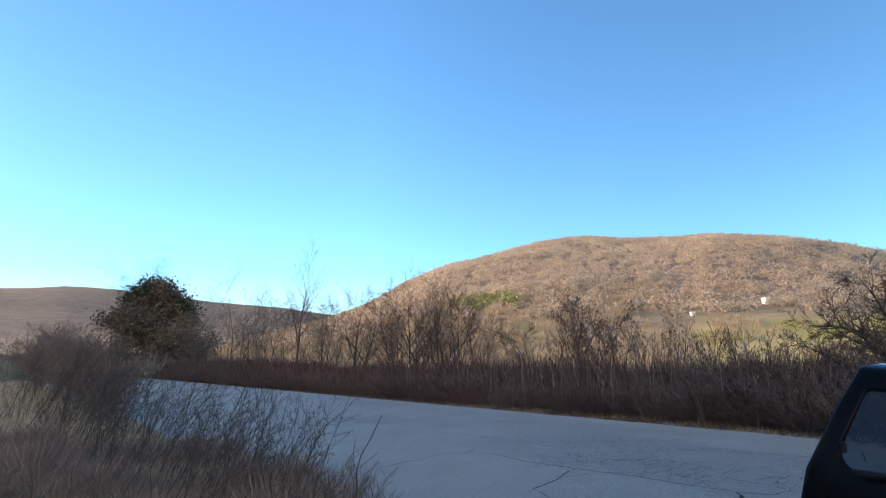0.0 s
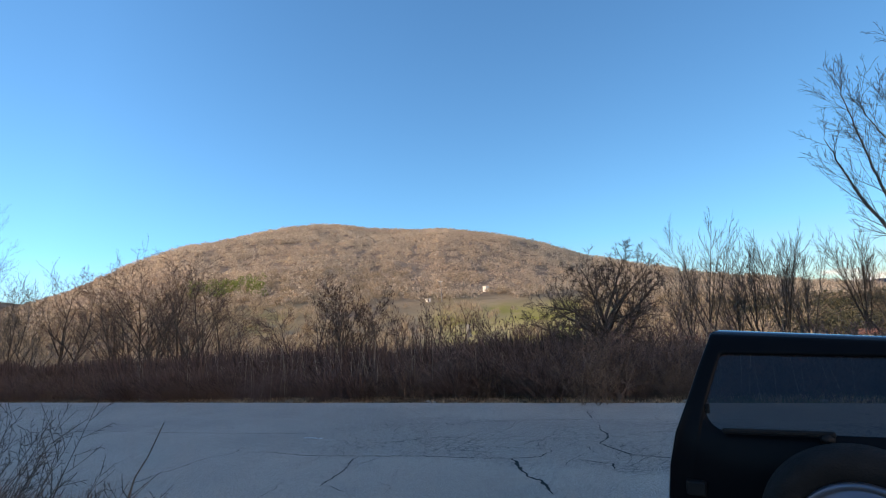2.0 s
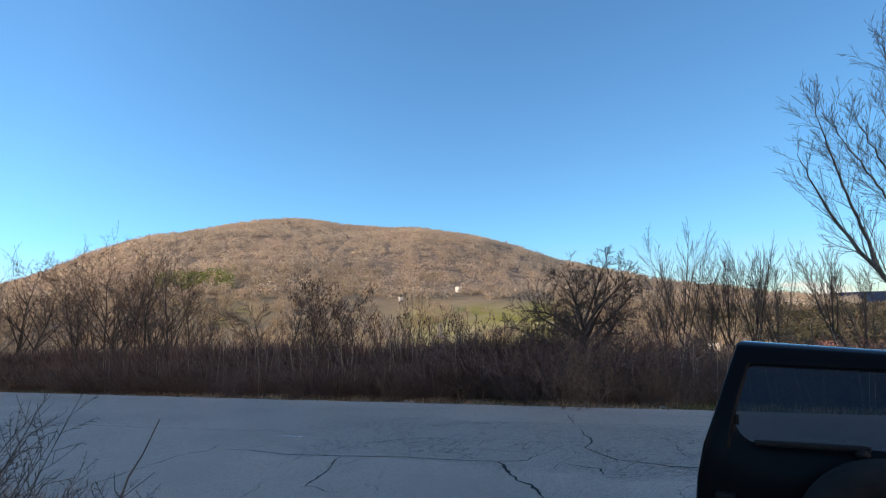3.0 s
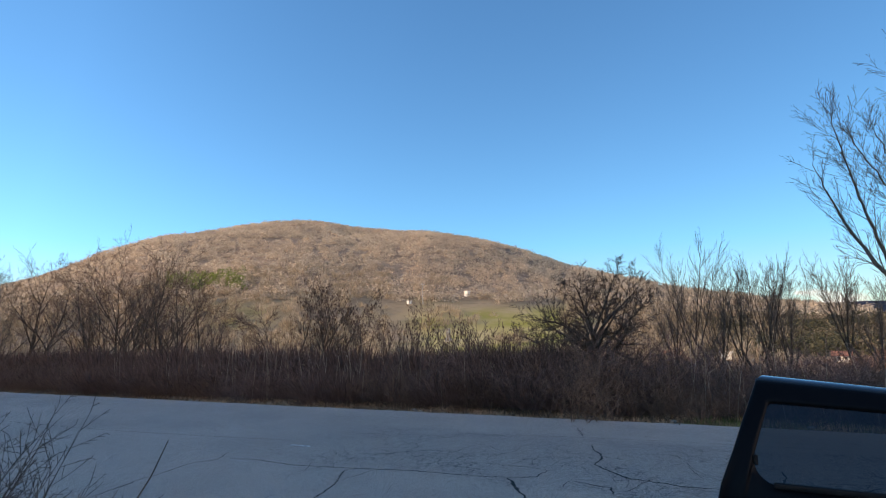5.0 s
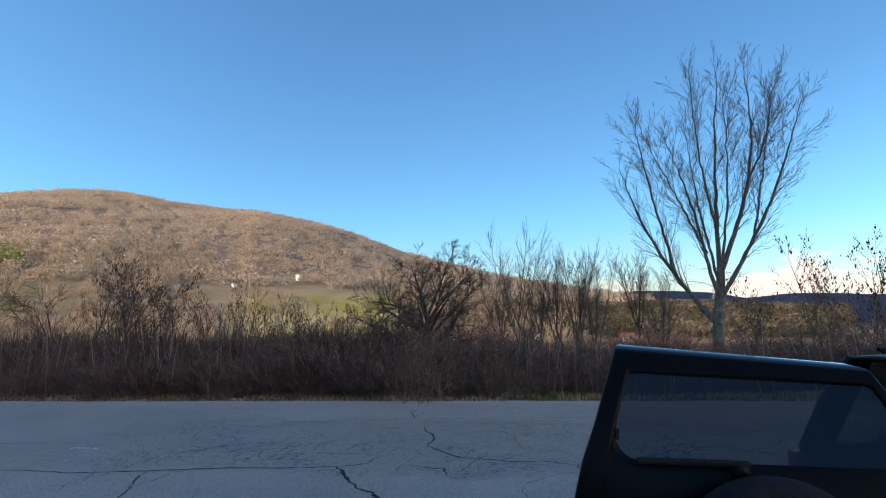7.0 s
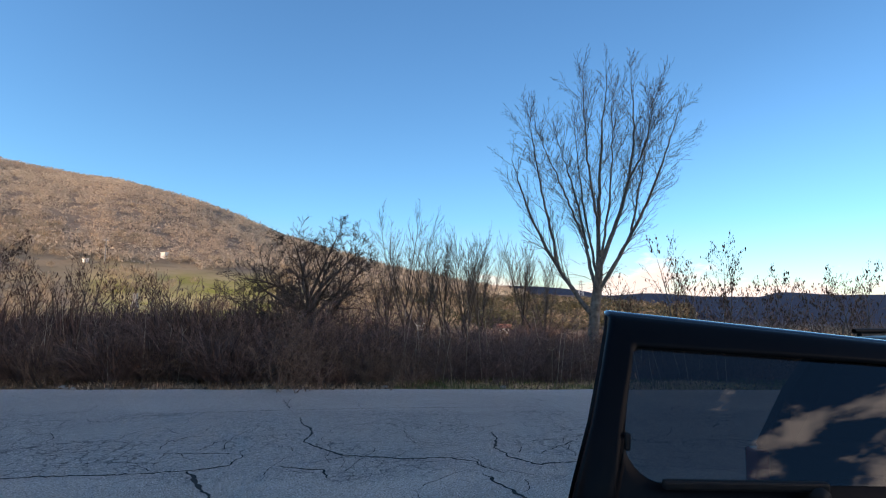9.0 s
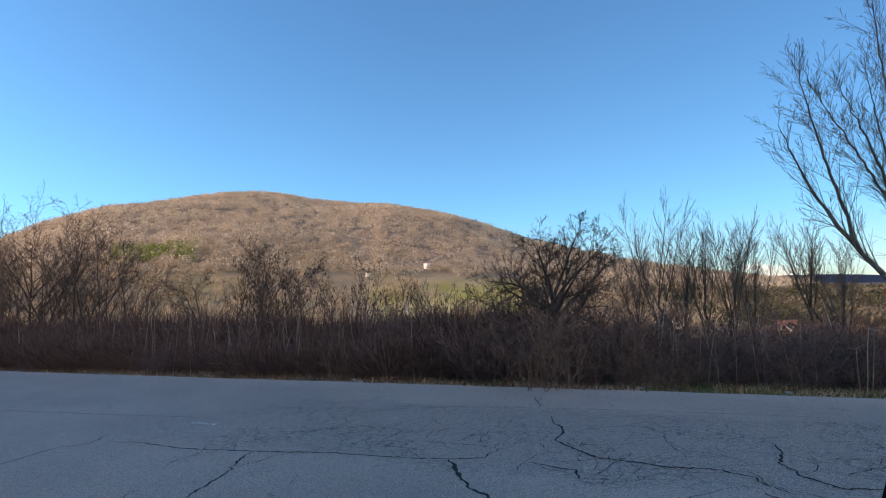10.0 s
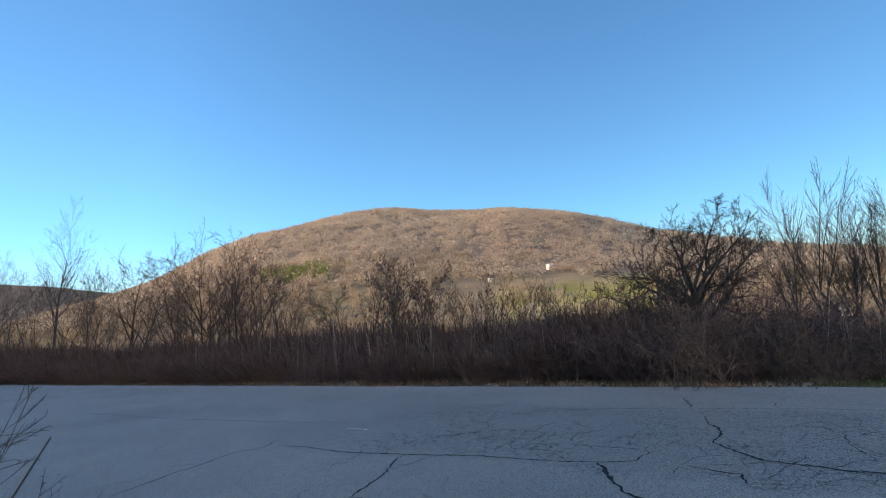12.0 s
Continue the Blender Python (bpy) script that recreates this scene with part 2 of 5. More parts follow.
def stem_mesh(chains, sides=7):
    """Verts and quads of connected tapered tubes; each chain is a list of (point, radius)."""
    verts, faces = [], []
    for chain in chains:
        b0 = len(verts)
        for i, (p, r) in enumerate(chain):
            q = chain[min(i + 1, len(chain) - 1)][0] - chain[max(i - 1, 0)][0]
            q.normalize()
            u = q.cross(Vector((0.31, 0.95, 0.05))).normalized()
            v = q.cross(u)
            for k in range(sides):
                a = 2 * math.pi * k / sides
                verts.append(p + (u * math.cos(a) + v * math.sin(a)) * r * (1 + 0.08 * math.sin(3 * a + i)))
        for i in range(len(chain) - 1):
            for k in range(sides):
                j = (k + 1) % sides
                faces.append((b0 + i * sides + k, b0 + i * sides + j, b0 + (i + 1) * sides + j, b0 + (i + 1) * sides + k))
    return verts, faces


def rand_dir(rng):
    while True:
        v = Vector((rng.uniform(-1, 1), rng.uniform(-1, 1), rng.uniform(-1, 1)))
        if 0.05 < v.length < 1:
            return v.normalized()


# ---- the lie of the land ----
CX, CY = 2.0, -6.0
HILL = ((-100, 0.0), (-78, 0.6), (-72, 2.0), (-64.9, 4.2), (-61.4, 5.3), (-57.8, 6.9), (-54.5, 8.3), (-51.8, 9.4), (-48.7, 10.0), (-45, 10.9), (-42, 11.4),
        (-39.2, 11.75), (-36.5, 11.65), (-34, 11.3), (-31, 11.05), (-28.5, 10.8), (-25.7, 10.75), (-22.4, 10.1), (-19.5, 9.5), (-15.4, 8.2), (-13.4, 7.4),
        (-11.5, 6.7), (-6.9, 5.4), (-2.2, 3.9), (6.5, 2.2), (13.0, 1.3), (22, 0.4), (30, -0.3), (40, -0.5))
WEST = ((-140, 4.0), (-110, 5.6), (-92, 6.2), (-88, 6.5), (-84, 6.4), (-76, 5.4), (-69, 4.9), (-64.7, 4.2), (-55, 3.4), (-40, 2.0), (-30, 0.0))
EAST = ((-5, 0.3), (8, 1.3), (12, 1.7), (16, 1.7), (19.5, 1.5), (22.3, 0.9), (25.5, 1.1), (29, 1.0), (34, 0.75), (36, 0.95), (37.5, 1.35), (40.5, 1.2), (45, 1.15), (60, 2.0), (80, 2.0), (110, 1.0), (125, 0.0))


def profile(table, az):
    return np.interp(az, [a for a, _ in table], [b for _, b in table])


def smooth01(t):
    t = np.clip(t, 0, 1)
    return t * t * (3 - 2 * t)


def fbm(x, y, scale, octaves=4, seed=0.0):
    out, amp = 0.0, 1.0
    for o in range(octaves):
        out += amp * noise.noise(Vector((x / scale + seed, y / scale - seed, 0.3 + o)))
        amp *= 0.5
        scale *= 0.5
    return out


def hill_shape(u):
    return math.sin(min(max(u, 0.0), 1.25) * math.pi / 2) ** 1.25 if u > 0 else 0.0


GAINS = {}


def crest_gain(crest):
    """How far the brow of the hill stands above its crest, as seen from the road."""
    if crest not in GAINS:
        GAINS[crest] = max(hill_shape((r - 130) / (crest - 130)) * crest / r for r in range(200, int(crest) + 1, 5))
    return GAINS[crest]


def near_edge(x):
    return float(np.interp(x, (-60, -40, -23, -16, -10, -8, -5.7, -4.2, -3.0, -2.2, -1.0, -0.4, 0.2, 0.7), (-5.8, -5.4, -4.5, -4.2, -4.1, -3.95, -3.7, -3.45, -3.6, -4.0, -4.4, -5.1, -7.0, -10.8)))


def land(x, y):
    """Height of the ground."""
    dx, dy = x - CX, y - CY
    r = math.hypot(dx, dy)
    az = math.degrees(math.atan2(dx, dy))
    # valley floor and the field that climbs to the foot of the hill
    floor = float(np.interp(r, (0, 25, 60, 120, 200, 300, 5000), (0, -1.6, -3.2, -1.0, 3.0, 7.0, 7.0)))
    z = floor
    if -100 < az < 40 and r > 90:
        e = float(profile(HILL, az)) - 0.15
        crest = 620 - 10 * round(12 * float(smooth01((az + 10) / 40)))
        u = (r - 130) / (crest - 130)
        body = 1.6 + crest * math.tan(radians(e)) / crest_gain(crest) * hill_shape(u)
        body += float(smooth01(u * 2) * fbm(x, y, 150, 4, 3.1)) * 6.5 * float(np.interp(u, (0.5, 0.8), (1.0, 0.15)))
        if u > 1:
            body -= (u - 1) * 120
        w = float(smooth01((r - 90) / 80))
        z = max(z, z * (1 - w) + body * w) if e > 0.25 else z
    if r > 400:
        for table, far, rise in ((WEST, 1900, 9), (EAST, 2600, 7)):
            e = float(profile(table, az)) if table[0][0] < az < table[-1][0] else 0.0
            if e > 0.05:
                u = (r - 400) / (far - 400)
                h = far * math.tan(radians(e)) * float(smooth01(u)) if u < 1 else far * math.tan(radians(e)) * (1 - min(0.8, (u - 1)))
                z = max(z, h + smooth01(u * 2) * rise * fbm(x, y, 330, 4, 7.7))
    # unseen mountainside behind the lay-by, added to keep the low sun off the road
    if y < -10:
        west = float(smooth01((-15 - x) / 60)) * (1 - float(smooth01((-x - 230) / 80)))
        rise = float(smooth01((-y - 10) / 50)) * (54 * west + 5) * math.exp(-max(0, r - 300) / 300)
        z = max(z, rise + 0.03 * rise * fbm(x, y, 26, 3, 5.0))
    # the level strip along the road
    strip = float(smooth01((abs(y - 1.2) - 4.6) / 10.0)) if y > 1.2 else float(smooth01((abs(y - 1.2) - 13.0) / 4.0))
    strip = max(strip, float(smooth01((abs(x) - 170) / 40)))
    z = -0.07 * (1 - strip) + z * strip
    if 5.0 < y < 14 and abs(x) < 200:
        z += 0.06 * fbm(x, y, 1.6, 2, 2.0)
    if y < -1.5:
        z += (0.05 * fbm(x, y, 1.3, 2, 8.0) + 0.05) * float(smooth01((-0.6 - x) / 1.5)) * (1 if y > -14 else 0) * float(smooth01((near_edge(x) - 0.15 - y) / 0.6))
        z += 0.34 * float(smooth01((-5.0 - y) / 2.0)) * float(smooth01((-1.6 - x) / 3.0)) * (1 - float(smooth01((-11 - y) / 3)))
    return z


# ---- ground: one sheet to the horizon ----
def ground_material():
    m = bpy.data.materials.new("winter_ground")
    m.use_nodes = True
    n, l = m.node_tree.nodes, m.node_tree.links
    b = n["Principled BSDF"]
    b.inputs["Roughness"].default_value = 0.95
    b.inputs["Specular IOR Level"].default_value = 0.08
    tc = n.new("ShaderNodeTexCoord")

    def noise_mask(scale, lo, hi, detail=6.0):
        no = n.new("ShaderNodeTexNoise")
        no.inputs["Scale"].default_value, no.inputs["Detail"].default_value = scale, detail
        l.new(tc.outputs["Object"], no.inputs["Vector"])
        r = n.new("ShaderNodeMapRange")
        r.inputs["From Min"].default_value, r.inputs["From Max"].default_value = lo, hi
        l.new(no.outputs["Fac"], r.inputs["Value"])
        return r.outputs["Result"]

    def mixed(a, bcol, fac):
        x = n.new("ShaderNodeMix")
        x.data_type = "RGBA"
        for sock, val in (("A", a), ("B", bcol)):
            if isinstance(val, tuple):
                x.inputs[sock].default_value = (*val, 1)
            else:
                l.new(val, x.inputs[sock])
        l.new(fac, x.inputs["Factor"])
        return x.outputs["Result"]

    soil = mixed((0.19, 0.125, 0.08), (0.30, 0.205, 0.125), noise_mask(2.3, 0.35, 0.65))
    litter = mixed((0.27, 0.20, 0.14), (0.33, 0.245, 0.17), noise_mask(0.05, 0.4, 0.62, 8.0))
    litter = mixed(litter, (0.20, 0.145, 0.105), noise_mask(0.3, 0.5, 0.72, 5.0))
    grass = mixed((0.27, 0.255, 0.06), (0.42, 0.34, 0.17), noise_mask(0.06, 0.38, 0.58, 7.0))
    att = n.new("ShaderNodeAttribute")
    att.attribute_name = "cover"
    sp = n.new("ShaderNodeSeparateColor")
    l.new(att.outputs["Color"], sp.inputs["Color"])
    col = mixed(soil, litter, sp.outputs["Red"])
    col = mixed(col, grass, sp.outputs["Green"])
    # distant haze and shade put into the ground colour as dark blue
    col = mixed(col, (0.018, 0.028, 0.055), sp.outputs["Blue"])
    l.new(col, b.inputs["Base Color"])
    no = n.new("ShaderNodeTexNoise")
    no.inputs["Scale"].default_value, no.inputs["Detail"].default_value = 9.0, 8.0
    l.new(tc.outputs["Object"], no.inputs["Vector"])
    bp = n.new("ShaderNodeBump")
    bp.inputs["Strength"].default_value, bp.inputs["Distance"].default_value = 0.7, 0.05
    l.new(no.outputs["Fac"], bp.inputs["Height"])
    l.new(bp.outputs["Normal"], b.inputs["Normal"])
    return m


def build_ground():
    radii = [0.0] + [0.8 * 1.062 ** k for k in range(200) if 0.8 * 1.062 ** k < 4600] + [4600]
    fine = [-100 + 0.6 * k for k in range(int(170 / 0.6))]
    azs = fine + [70 + 2.5 * k for k in range(int(190 / 2.5))]
    na = len(azs)
    verts, cover = [(CX, CY, land(CX, CY))], [(0, 0, 0)]
    for r in radii[1:]:
        for a in azs:
            x, y = CX + r * math.sin(radians(a)), CY + r * math.cos(radians(a))
            verts.append((x, y, land(x, y)))
            wood = float(smooth01((r - 60) / 60))
            patch = fbm(x, y, 60, 3, 1.2)
            rise = math.degrees(math.atan2(verts[-1][2] - 1.65, r))
            lower = 1 - float(smooth01((rise - 1.6 + 0.5 * patch) / 1.4))
            green = float(smooth01((r - 45) / 40)) * lower * float(smooth01((a + 30) / 6)) * (1 - float(smooth01((a + 14) / 8)))
            green += 0.5 * float(smooth01((r - 30) / 30)) * (1 - float(smooth01((r - 150) / 60))) * float(smooth01((patch + 0.1) * 2))
            verge = float(smooth01((y - 4.9) / 0.5)) * (1 - float(smooth01((y - 6.3) / 0.8))) * float(smooth01((x - 1) / 4)) * (1 if r < 60 else 0)
            # haze and shade painted as blue on the eastern hills and valley, faintly west
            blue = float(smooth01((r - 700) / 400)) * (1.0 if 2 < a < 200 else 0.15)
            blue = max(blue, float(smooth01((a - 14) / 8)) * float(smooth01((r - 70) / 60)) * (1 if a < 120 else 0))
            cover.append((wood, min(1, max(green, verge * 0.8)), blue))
    faces = [(0, 1 + (k + 1) % na, 1 + k) for k in range(na)]
    for i in range(len(radii) - 2):
        b0, b1 = 1 + i * na, 1 + (i + 1) * na
        for k in range(na):
            j = (k + 1) % na
            faces.append((b0 + k, b0 + j, b1 + j, b1 + k))
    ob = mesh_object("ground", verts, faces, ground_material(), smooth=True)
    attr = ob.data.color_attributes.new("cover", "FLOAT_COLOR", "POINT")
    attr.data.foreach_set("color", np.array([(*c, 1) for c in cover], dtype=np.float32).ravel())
    tagged(ob, "brown winter ground with dry grass, a green field and wooded hills", "ground", kind="structure")


build_ground()


# ---- road ----
def asphalt_material():
    m = bpy.data.materials.new("old_asphalt")
    m.use_nodes = True
    n, l = m.node_tree.nodes, m.node_tree.links
    b = n["Principled BSDF"]
    b.inputs["Roughness"].default_value = 0.72
    tc = n.new("ShaderNodeTexCoord")

    def tex(kind, scale, detail=5.0):
        no = n.new(kind)
        no.inputs["Scale"].default_value = scale
        if kind == "ShaderNodeTexNoise":
            no.inputs["Detail"].default_value = detail
        l.new(tc.outputs["Object"], no.inputs["Vector"])
        return no

    def ranged(sock, lo, hi, a=0.0, z=1.0):
        r = n.new("ShaderNodeMapRange")
        r.inputs["From Min"].default_value, r.inputs["From Max"].default_value = lo, hi
        r.inputs["To Min"].default_value, r.inputs["To Max"].default_value = a, z
        l.new(sock, r.inputs["Value"])
        return r.outputs["Result"]

    def mixed(a, c, fac):
        x = n.new("ShaderNodeMix")
        x.data_type = "RGBA"
        for sock, val in (("A", a), ("B", c)):
            if isinstance(val, tuple):
                x.inputs[sock].default_value = (*val, 1)
            else:
                l.new(val, x.inputs[sock])
        l.new(fac, x.inputs["Factor"])
        return x.outputs["Result"]

    # worn lanes: a smooth far strip, a coarse dark middle that fades out westwards, a smooth near strip
    sep = n.new("ShaderNodeSeparateXYZ")
    wob = tex("ShaderNodeTexNoise", 0.9, 4)
    l.new(tc.outputs["Object"], sep.inputs["Vector"])
    yy = n.new("ShaderNodeMath")
    yy.operation = "MULTIPLY_ADD"
    yy.inputs[1].default_value = 1.1
    l.new(wob.outputs["Fac"], yy.inputs[0])
    l.new(sep.outputs["Y"], yy.inputs[2])

    def times(a, c):
        m_ = n.new("ShaderNodeMath")
        m_.operation = "MULTIPLY"
        l.new(a, m_.inputs[0])
        l.new(c, m_.inputs[1])
        return m_.outputs[0]

    middle = times(times(ranged(yy.outputs[0], 0.2, 0.6), ranged(yy.outputs[0], 3.3, 3.7, 1.0, 0.0)), ranged(sep.outputs["X"], -6.0, -2.0))
    col = mixed((0.375, 0.312, 0.262), (0.445, 0.372, 0.312), ranged(tex("ShaderNodeTexNoise", 0.7, 6).outputs["Fac"], 0.35, 0.65))
    col = mixed(col, (0.315, 0.262, 0.22), ranged(tex("ShaderNodeTexNoise", 0.23, 4).outputs["Fac"], 0.52, 0.68))
    coarse = mixed((0.26, 0.218, 0.185), (0.41, 0.345, 0.292), ranged(tex("ShaderNodeTexNoise", 26, 5).outputs["Fac"], 0.40, 0.62))
    col = mixed(col, coarse, middle)
    col = mixed(col, (0.52, 0.44, 0.365), ranged(yy.outputs[0], 4.75, 5.4, 0.0, 0.8))      # gravel at the far edge
    col = mixed(col, (0.66, 0.565, 0.475), ranged(tex("ShaderNodeTexNoise", 70, 3).outputs["Fac"], 0.53, 0.62, 0.0, 0.9))
    col = mixed(col, (0.11, 0.095, 0.083), ranged(tex("ShaderNodeTexNoise", 60, 3).outputs["Fac"], 0.54, 0.64, 0.0, 0.95))
    col = mixed(col, (0.225, 0.188, 0.16), ranged(tex("ShaderNodeTexNoise", 16, 5).outputs["Fac"], 0.54, 0.70, 0.0, 0.6))
    col = mixed(col, (0.50, 0.425, 0.365), ranged(tex("ShaderNodeTexNoise", 9, 6).outputs["Fac"], 0.58, 0.72, 0.0, 0.5))
    # fine crazing where the surface is tired
    warp = n.new("ShaderNodeTexNoise")
    warp.inputs["Scale"].default_value, warp.inputs["Detail"].default_value = 3.0, 5.0
    l.new(tc.outputs["Object"], warp.inputs["Vector"])
    wm = n.new("ShaderNodeMix")
    wm.data_type = "RGBA"
    wm.blend_type = "ADD"
    wm.inputs["Factor"].default_value = 0.35
    l.new(tc.outputs["Object"], wm.inputs["A"])
    l.new(warp.outputs["Color"], wm.inputs["B"])
    vo = n.new("ShaderNodeTexVoronoi")
    vo.feature = "DISTANCE_TO_EDGE"
    vo.inputs["Scale"].default_value = 5.6
    l.new(wm.outputs["Result"], vo.inputs["Vector"])
    line = ranged(vo.outputs["Distance"], 0.008, 0.045, 1.0, 0.0)
    tired = times(ranged(tex("ShaderNodeTexNoise", 0.8, 4).outputs["Fac"], 0.42, 0.58, 0.0, 0.9), middle)
    col = mixed(col, (0.075, 0.066, 0.06), times(line, tired))
    l.new(col, b.inputs["Base Color"])
    bp = n.new("ShaderNodeBump")
    bp.inputs["Strength"].default_value, bp.inputs["Distance"].default_value = 0.8, 0.014
    l.new(tex("ShaderNodeTexNoise", 90, 3).outputs["Fac"], bp.inputs["Height"])
    l.new(bp.outputs["Normal"], b.inputs["Normal"])
    return m


ASPHALT = asphalt_material()
TAR = material("dark_crack", (0.022, 0.021, 0.02), 0.95)


def build_road():
    xs = [-180 + 3 * k for k in range(50)] + [-30 + 0.25 * k for k in range(240)] + [30 + 3 * k for k in range(51)]
    verts, faces = [], []
    for x in xs:
        far = 4.94 + 0.07 * fbm(x, 0, 1.1, 3, 4.0) + 0.05 * fbm(x, 0, 6.0, 2, 9.0)
        near = near_edge(x) + 0.16 * fbm(x, 5, 1.5, 3, 6.0)
        ys = [near + (far - near) * k / 8 for k in range(9)]
        row = [(x, near - 0.04, -0.09)] + [(x, y, 0.0) for y in ys] + [(x, far + 0.05, -0.09)]
        verts += row
    for i in range(len(xs) - 1):
        for k in range(10):
            a, b = i * 11 + k, (i + 1) * 11 + k
            faces.append((a, b, b + 1, a + 1))
    ob = mesh_object("road", verts, faces, ASPHALT)
    tagged(ob, "old grey asphalt road with cracks and worn edges", "road", kind="structure")


build_road()


# ---- plants ----
def grow(rng, segs, p, d, length, r, level, p_set):
    """One branch and its side branches, as segments for tubes()."""
    steps = p_set["steps"][level]
    step = length / steps
    q = p.copy()
    d = d.normalized()
    for i in range(steps):
        d = (d + rand_dir(rng) * p_set["wobble"] + Vector((0, 0, p_set["up"][level]))).normalized()
        q2 = q + d * step
        r0, r1 = r * (1 - 0.93 * i / steps), r * (1 - 0.93 * (i + 1) / steps)
        segs.append((*q, *(q2 + d * step * 0.04), max(r0, p_set["thin"]), max(r1, p_set["thin"] * 0.7), level))
        if level + 1 < len(p_set["steps"]):
            t = (i + 1) / steps
            if t > p_set["bare"][level]:
                k = p_set["kids"][level]
                k = int(k) + (1 if rng.random() < k - int(k) else 0)
                for _ in range(k):
                    side = rand_dir(rng)
                    side = (side - d * side.dot(d))
                    if side.length < 0.1:
                        continue
                    a = radians(rng.uniform(*p_set["angle"]))
                    nd = d * math.cos(a) + side.normalized() * math.sin(a)
                    grow(rng, segs, q2.copy(), nd, length * p_set["ratio"] * rng.uniform(0.6, 1.15) * (1.15 - 0.55 * t), max(r1 * p_set.get("child", 0.62), p_set["thin"]), level + 1, p_set)
        q = q2
    return q


def seg_objects(name_thick, name_thin, segs, cut, mat_thick, mat_thin, parent):
    thick = [s[:8] for s in segs if s[8] < cut]
    thin = [s[:8] for s in segs if s[8] >= cut]
    if thick:
        v, f = tubes(thick, 6)
        array_mesh(name_thick, v, f, mat_thick, parent, smooth=True)
    if thin:
        v, f = tubes(thin, 3)
        tagged(array_mesh(name_thin, v, f, mat_thin, parent), kind="stuff")


def bits(points, size, rng_seed, squash=0.5, hang=False):
    """Small loose leaves or pods: bent four-cornered scraps about the points."""
    r = np.random.default_rng(rng_seed)
    pts = np.asarray(points)
    n = len(pts)
    u = r.normal(size=(n, 3))
    u /= np.linalg.norm(u, axis=1, keepdims=True)
    if hang:
        u = u * 0.3 + np.array([[0, 0, -1.0]])
    w = np.cross(u, r.normal(size=(n, 3)))
    w /= np.linalg.norm(w, axis=1, keepdims=True)
    s = (size * r.uniform(0.5, 1.3, n))[:, None]
    nn = np.cross(u, w)
    v = np.stack([pts, pts + u * s * 0.5 + w * s * squash * 0.5 + nn * s * 0.12, pts + u * s, pts + u * s * 0.5 - w * s * squash * 0.5 + nn * s * 0.12], axis=1)
    f = (np.arange(n) * 4)[:, None] + np.arange(4)[None, :]
    return v.reshape(-1, 3), f


def tree(name, x, y, height, label, seed, style, lean=(0.0, 0.0), stems=1, spread=25, bark=BARK, twig=TWIG, scale_r=1.0, pods=0, pod_mat=None, pod_size=0.09, pod_spread=0.05, group=""):
    rng = random.Random(seed)
    base = Vector((0, 0, -0.15))
    root = new(name)
    root.location = (x, y, land(x, y))
    height = (height - land(x, y)) * 0.9      # given as the height of its top over the road
    segs = []
    for k in range(stems):
        a = 2 * math.pi * (k + rng.random() * 0.6) / max(stems, 1)
        tilt = 0 if stems == 1 else radians(spread) * rng.uniform(0.45, 1.1)
        d = Vector((math.cos(a) * math.sin(tilt) + lean[0], math.sin(a) * math.sin(tilt) + lean[1], math.cos(tilt)))
        h = height * (1 if stems == 1 else rng.uniform(0.75, 1.0))
        grow(rng, segs, base + Vector((math.cos(a), math.sin(a), 0)) * (0.12 if stems > 1 else 0), d, h, scale_r * (0.013 * height + 0.02) / (stems ** 0.4), 0, style)
    seg_objects("trunk", "crown", segs, 2 if len(style["steps"]) > 3 else 1, bark, twig, root)
    if pods:
        tips = [s[3:6] for s in segs if s[8] >= len(style["steps"]) - 2]
        pick = [tips[rng.randrange(len(tips))] for _ in range(pods)]
        pts = [(p[0] + rng.gauss(0, pod_spread), p[1] + rng.gauss(0, pod_spread), max(0.2, p[2] + rng.gauss(0, pod_spread))) for p in pick]
        v, f = bits(pts, pod_size, seed, 0.45, hang=True)
        tagged(array_mesh("dry_leaves", v, f, pod_mat, root), kind="stuff")
    return tagged(root, label, "tree", group)


UPRIGHT = dict(steps=(12, 6, 4, 3), kids=(2.4, 1.9, 1.4), bare=(0.40, 0.12, 0.1), wobble=0.08, up=(0.03, 0.07, 0.07, 0.05), angle=(22, 48), ratio=0.46, thin=0.0042, child=0.55)
OAK = dict(steps=(6, 6, 5, 4), kids=(2.3, 1.8, 1.5), bare=(0.2, 0.1, 0.0), wobble=0.26, up=(0.02, 0.02, 0.03, 0.02), angle=(35, 70), ratio=0.60, thin=0.006)
FAN = dict(steps=(9, 6, 4, 3), kids=(1.8, 1.3, 0.9), bare=(0.25, 0.15, 0.1), wobble=0.15, up=(0.03, 0.05, 0.04, 0.03), angle=(28, 58), ratio=0.50, thin=0.0068)
SAPLING = dict(steps=(8, 5, 3), kids=(2.0, 1.3), bare=(0.2, 0.1), wobble=0.09, up=(0.05, 0.08, 0.05), angle=(25, 50), ratio=0.4, thin=0.0065)


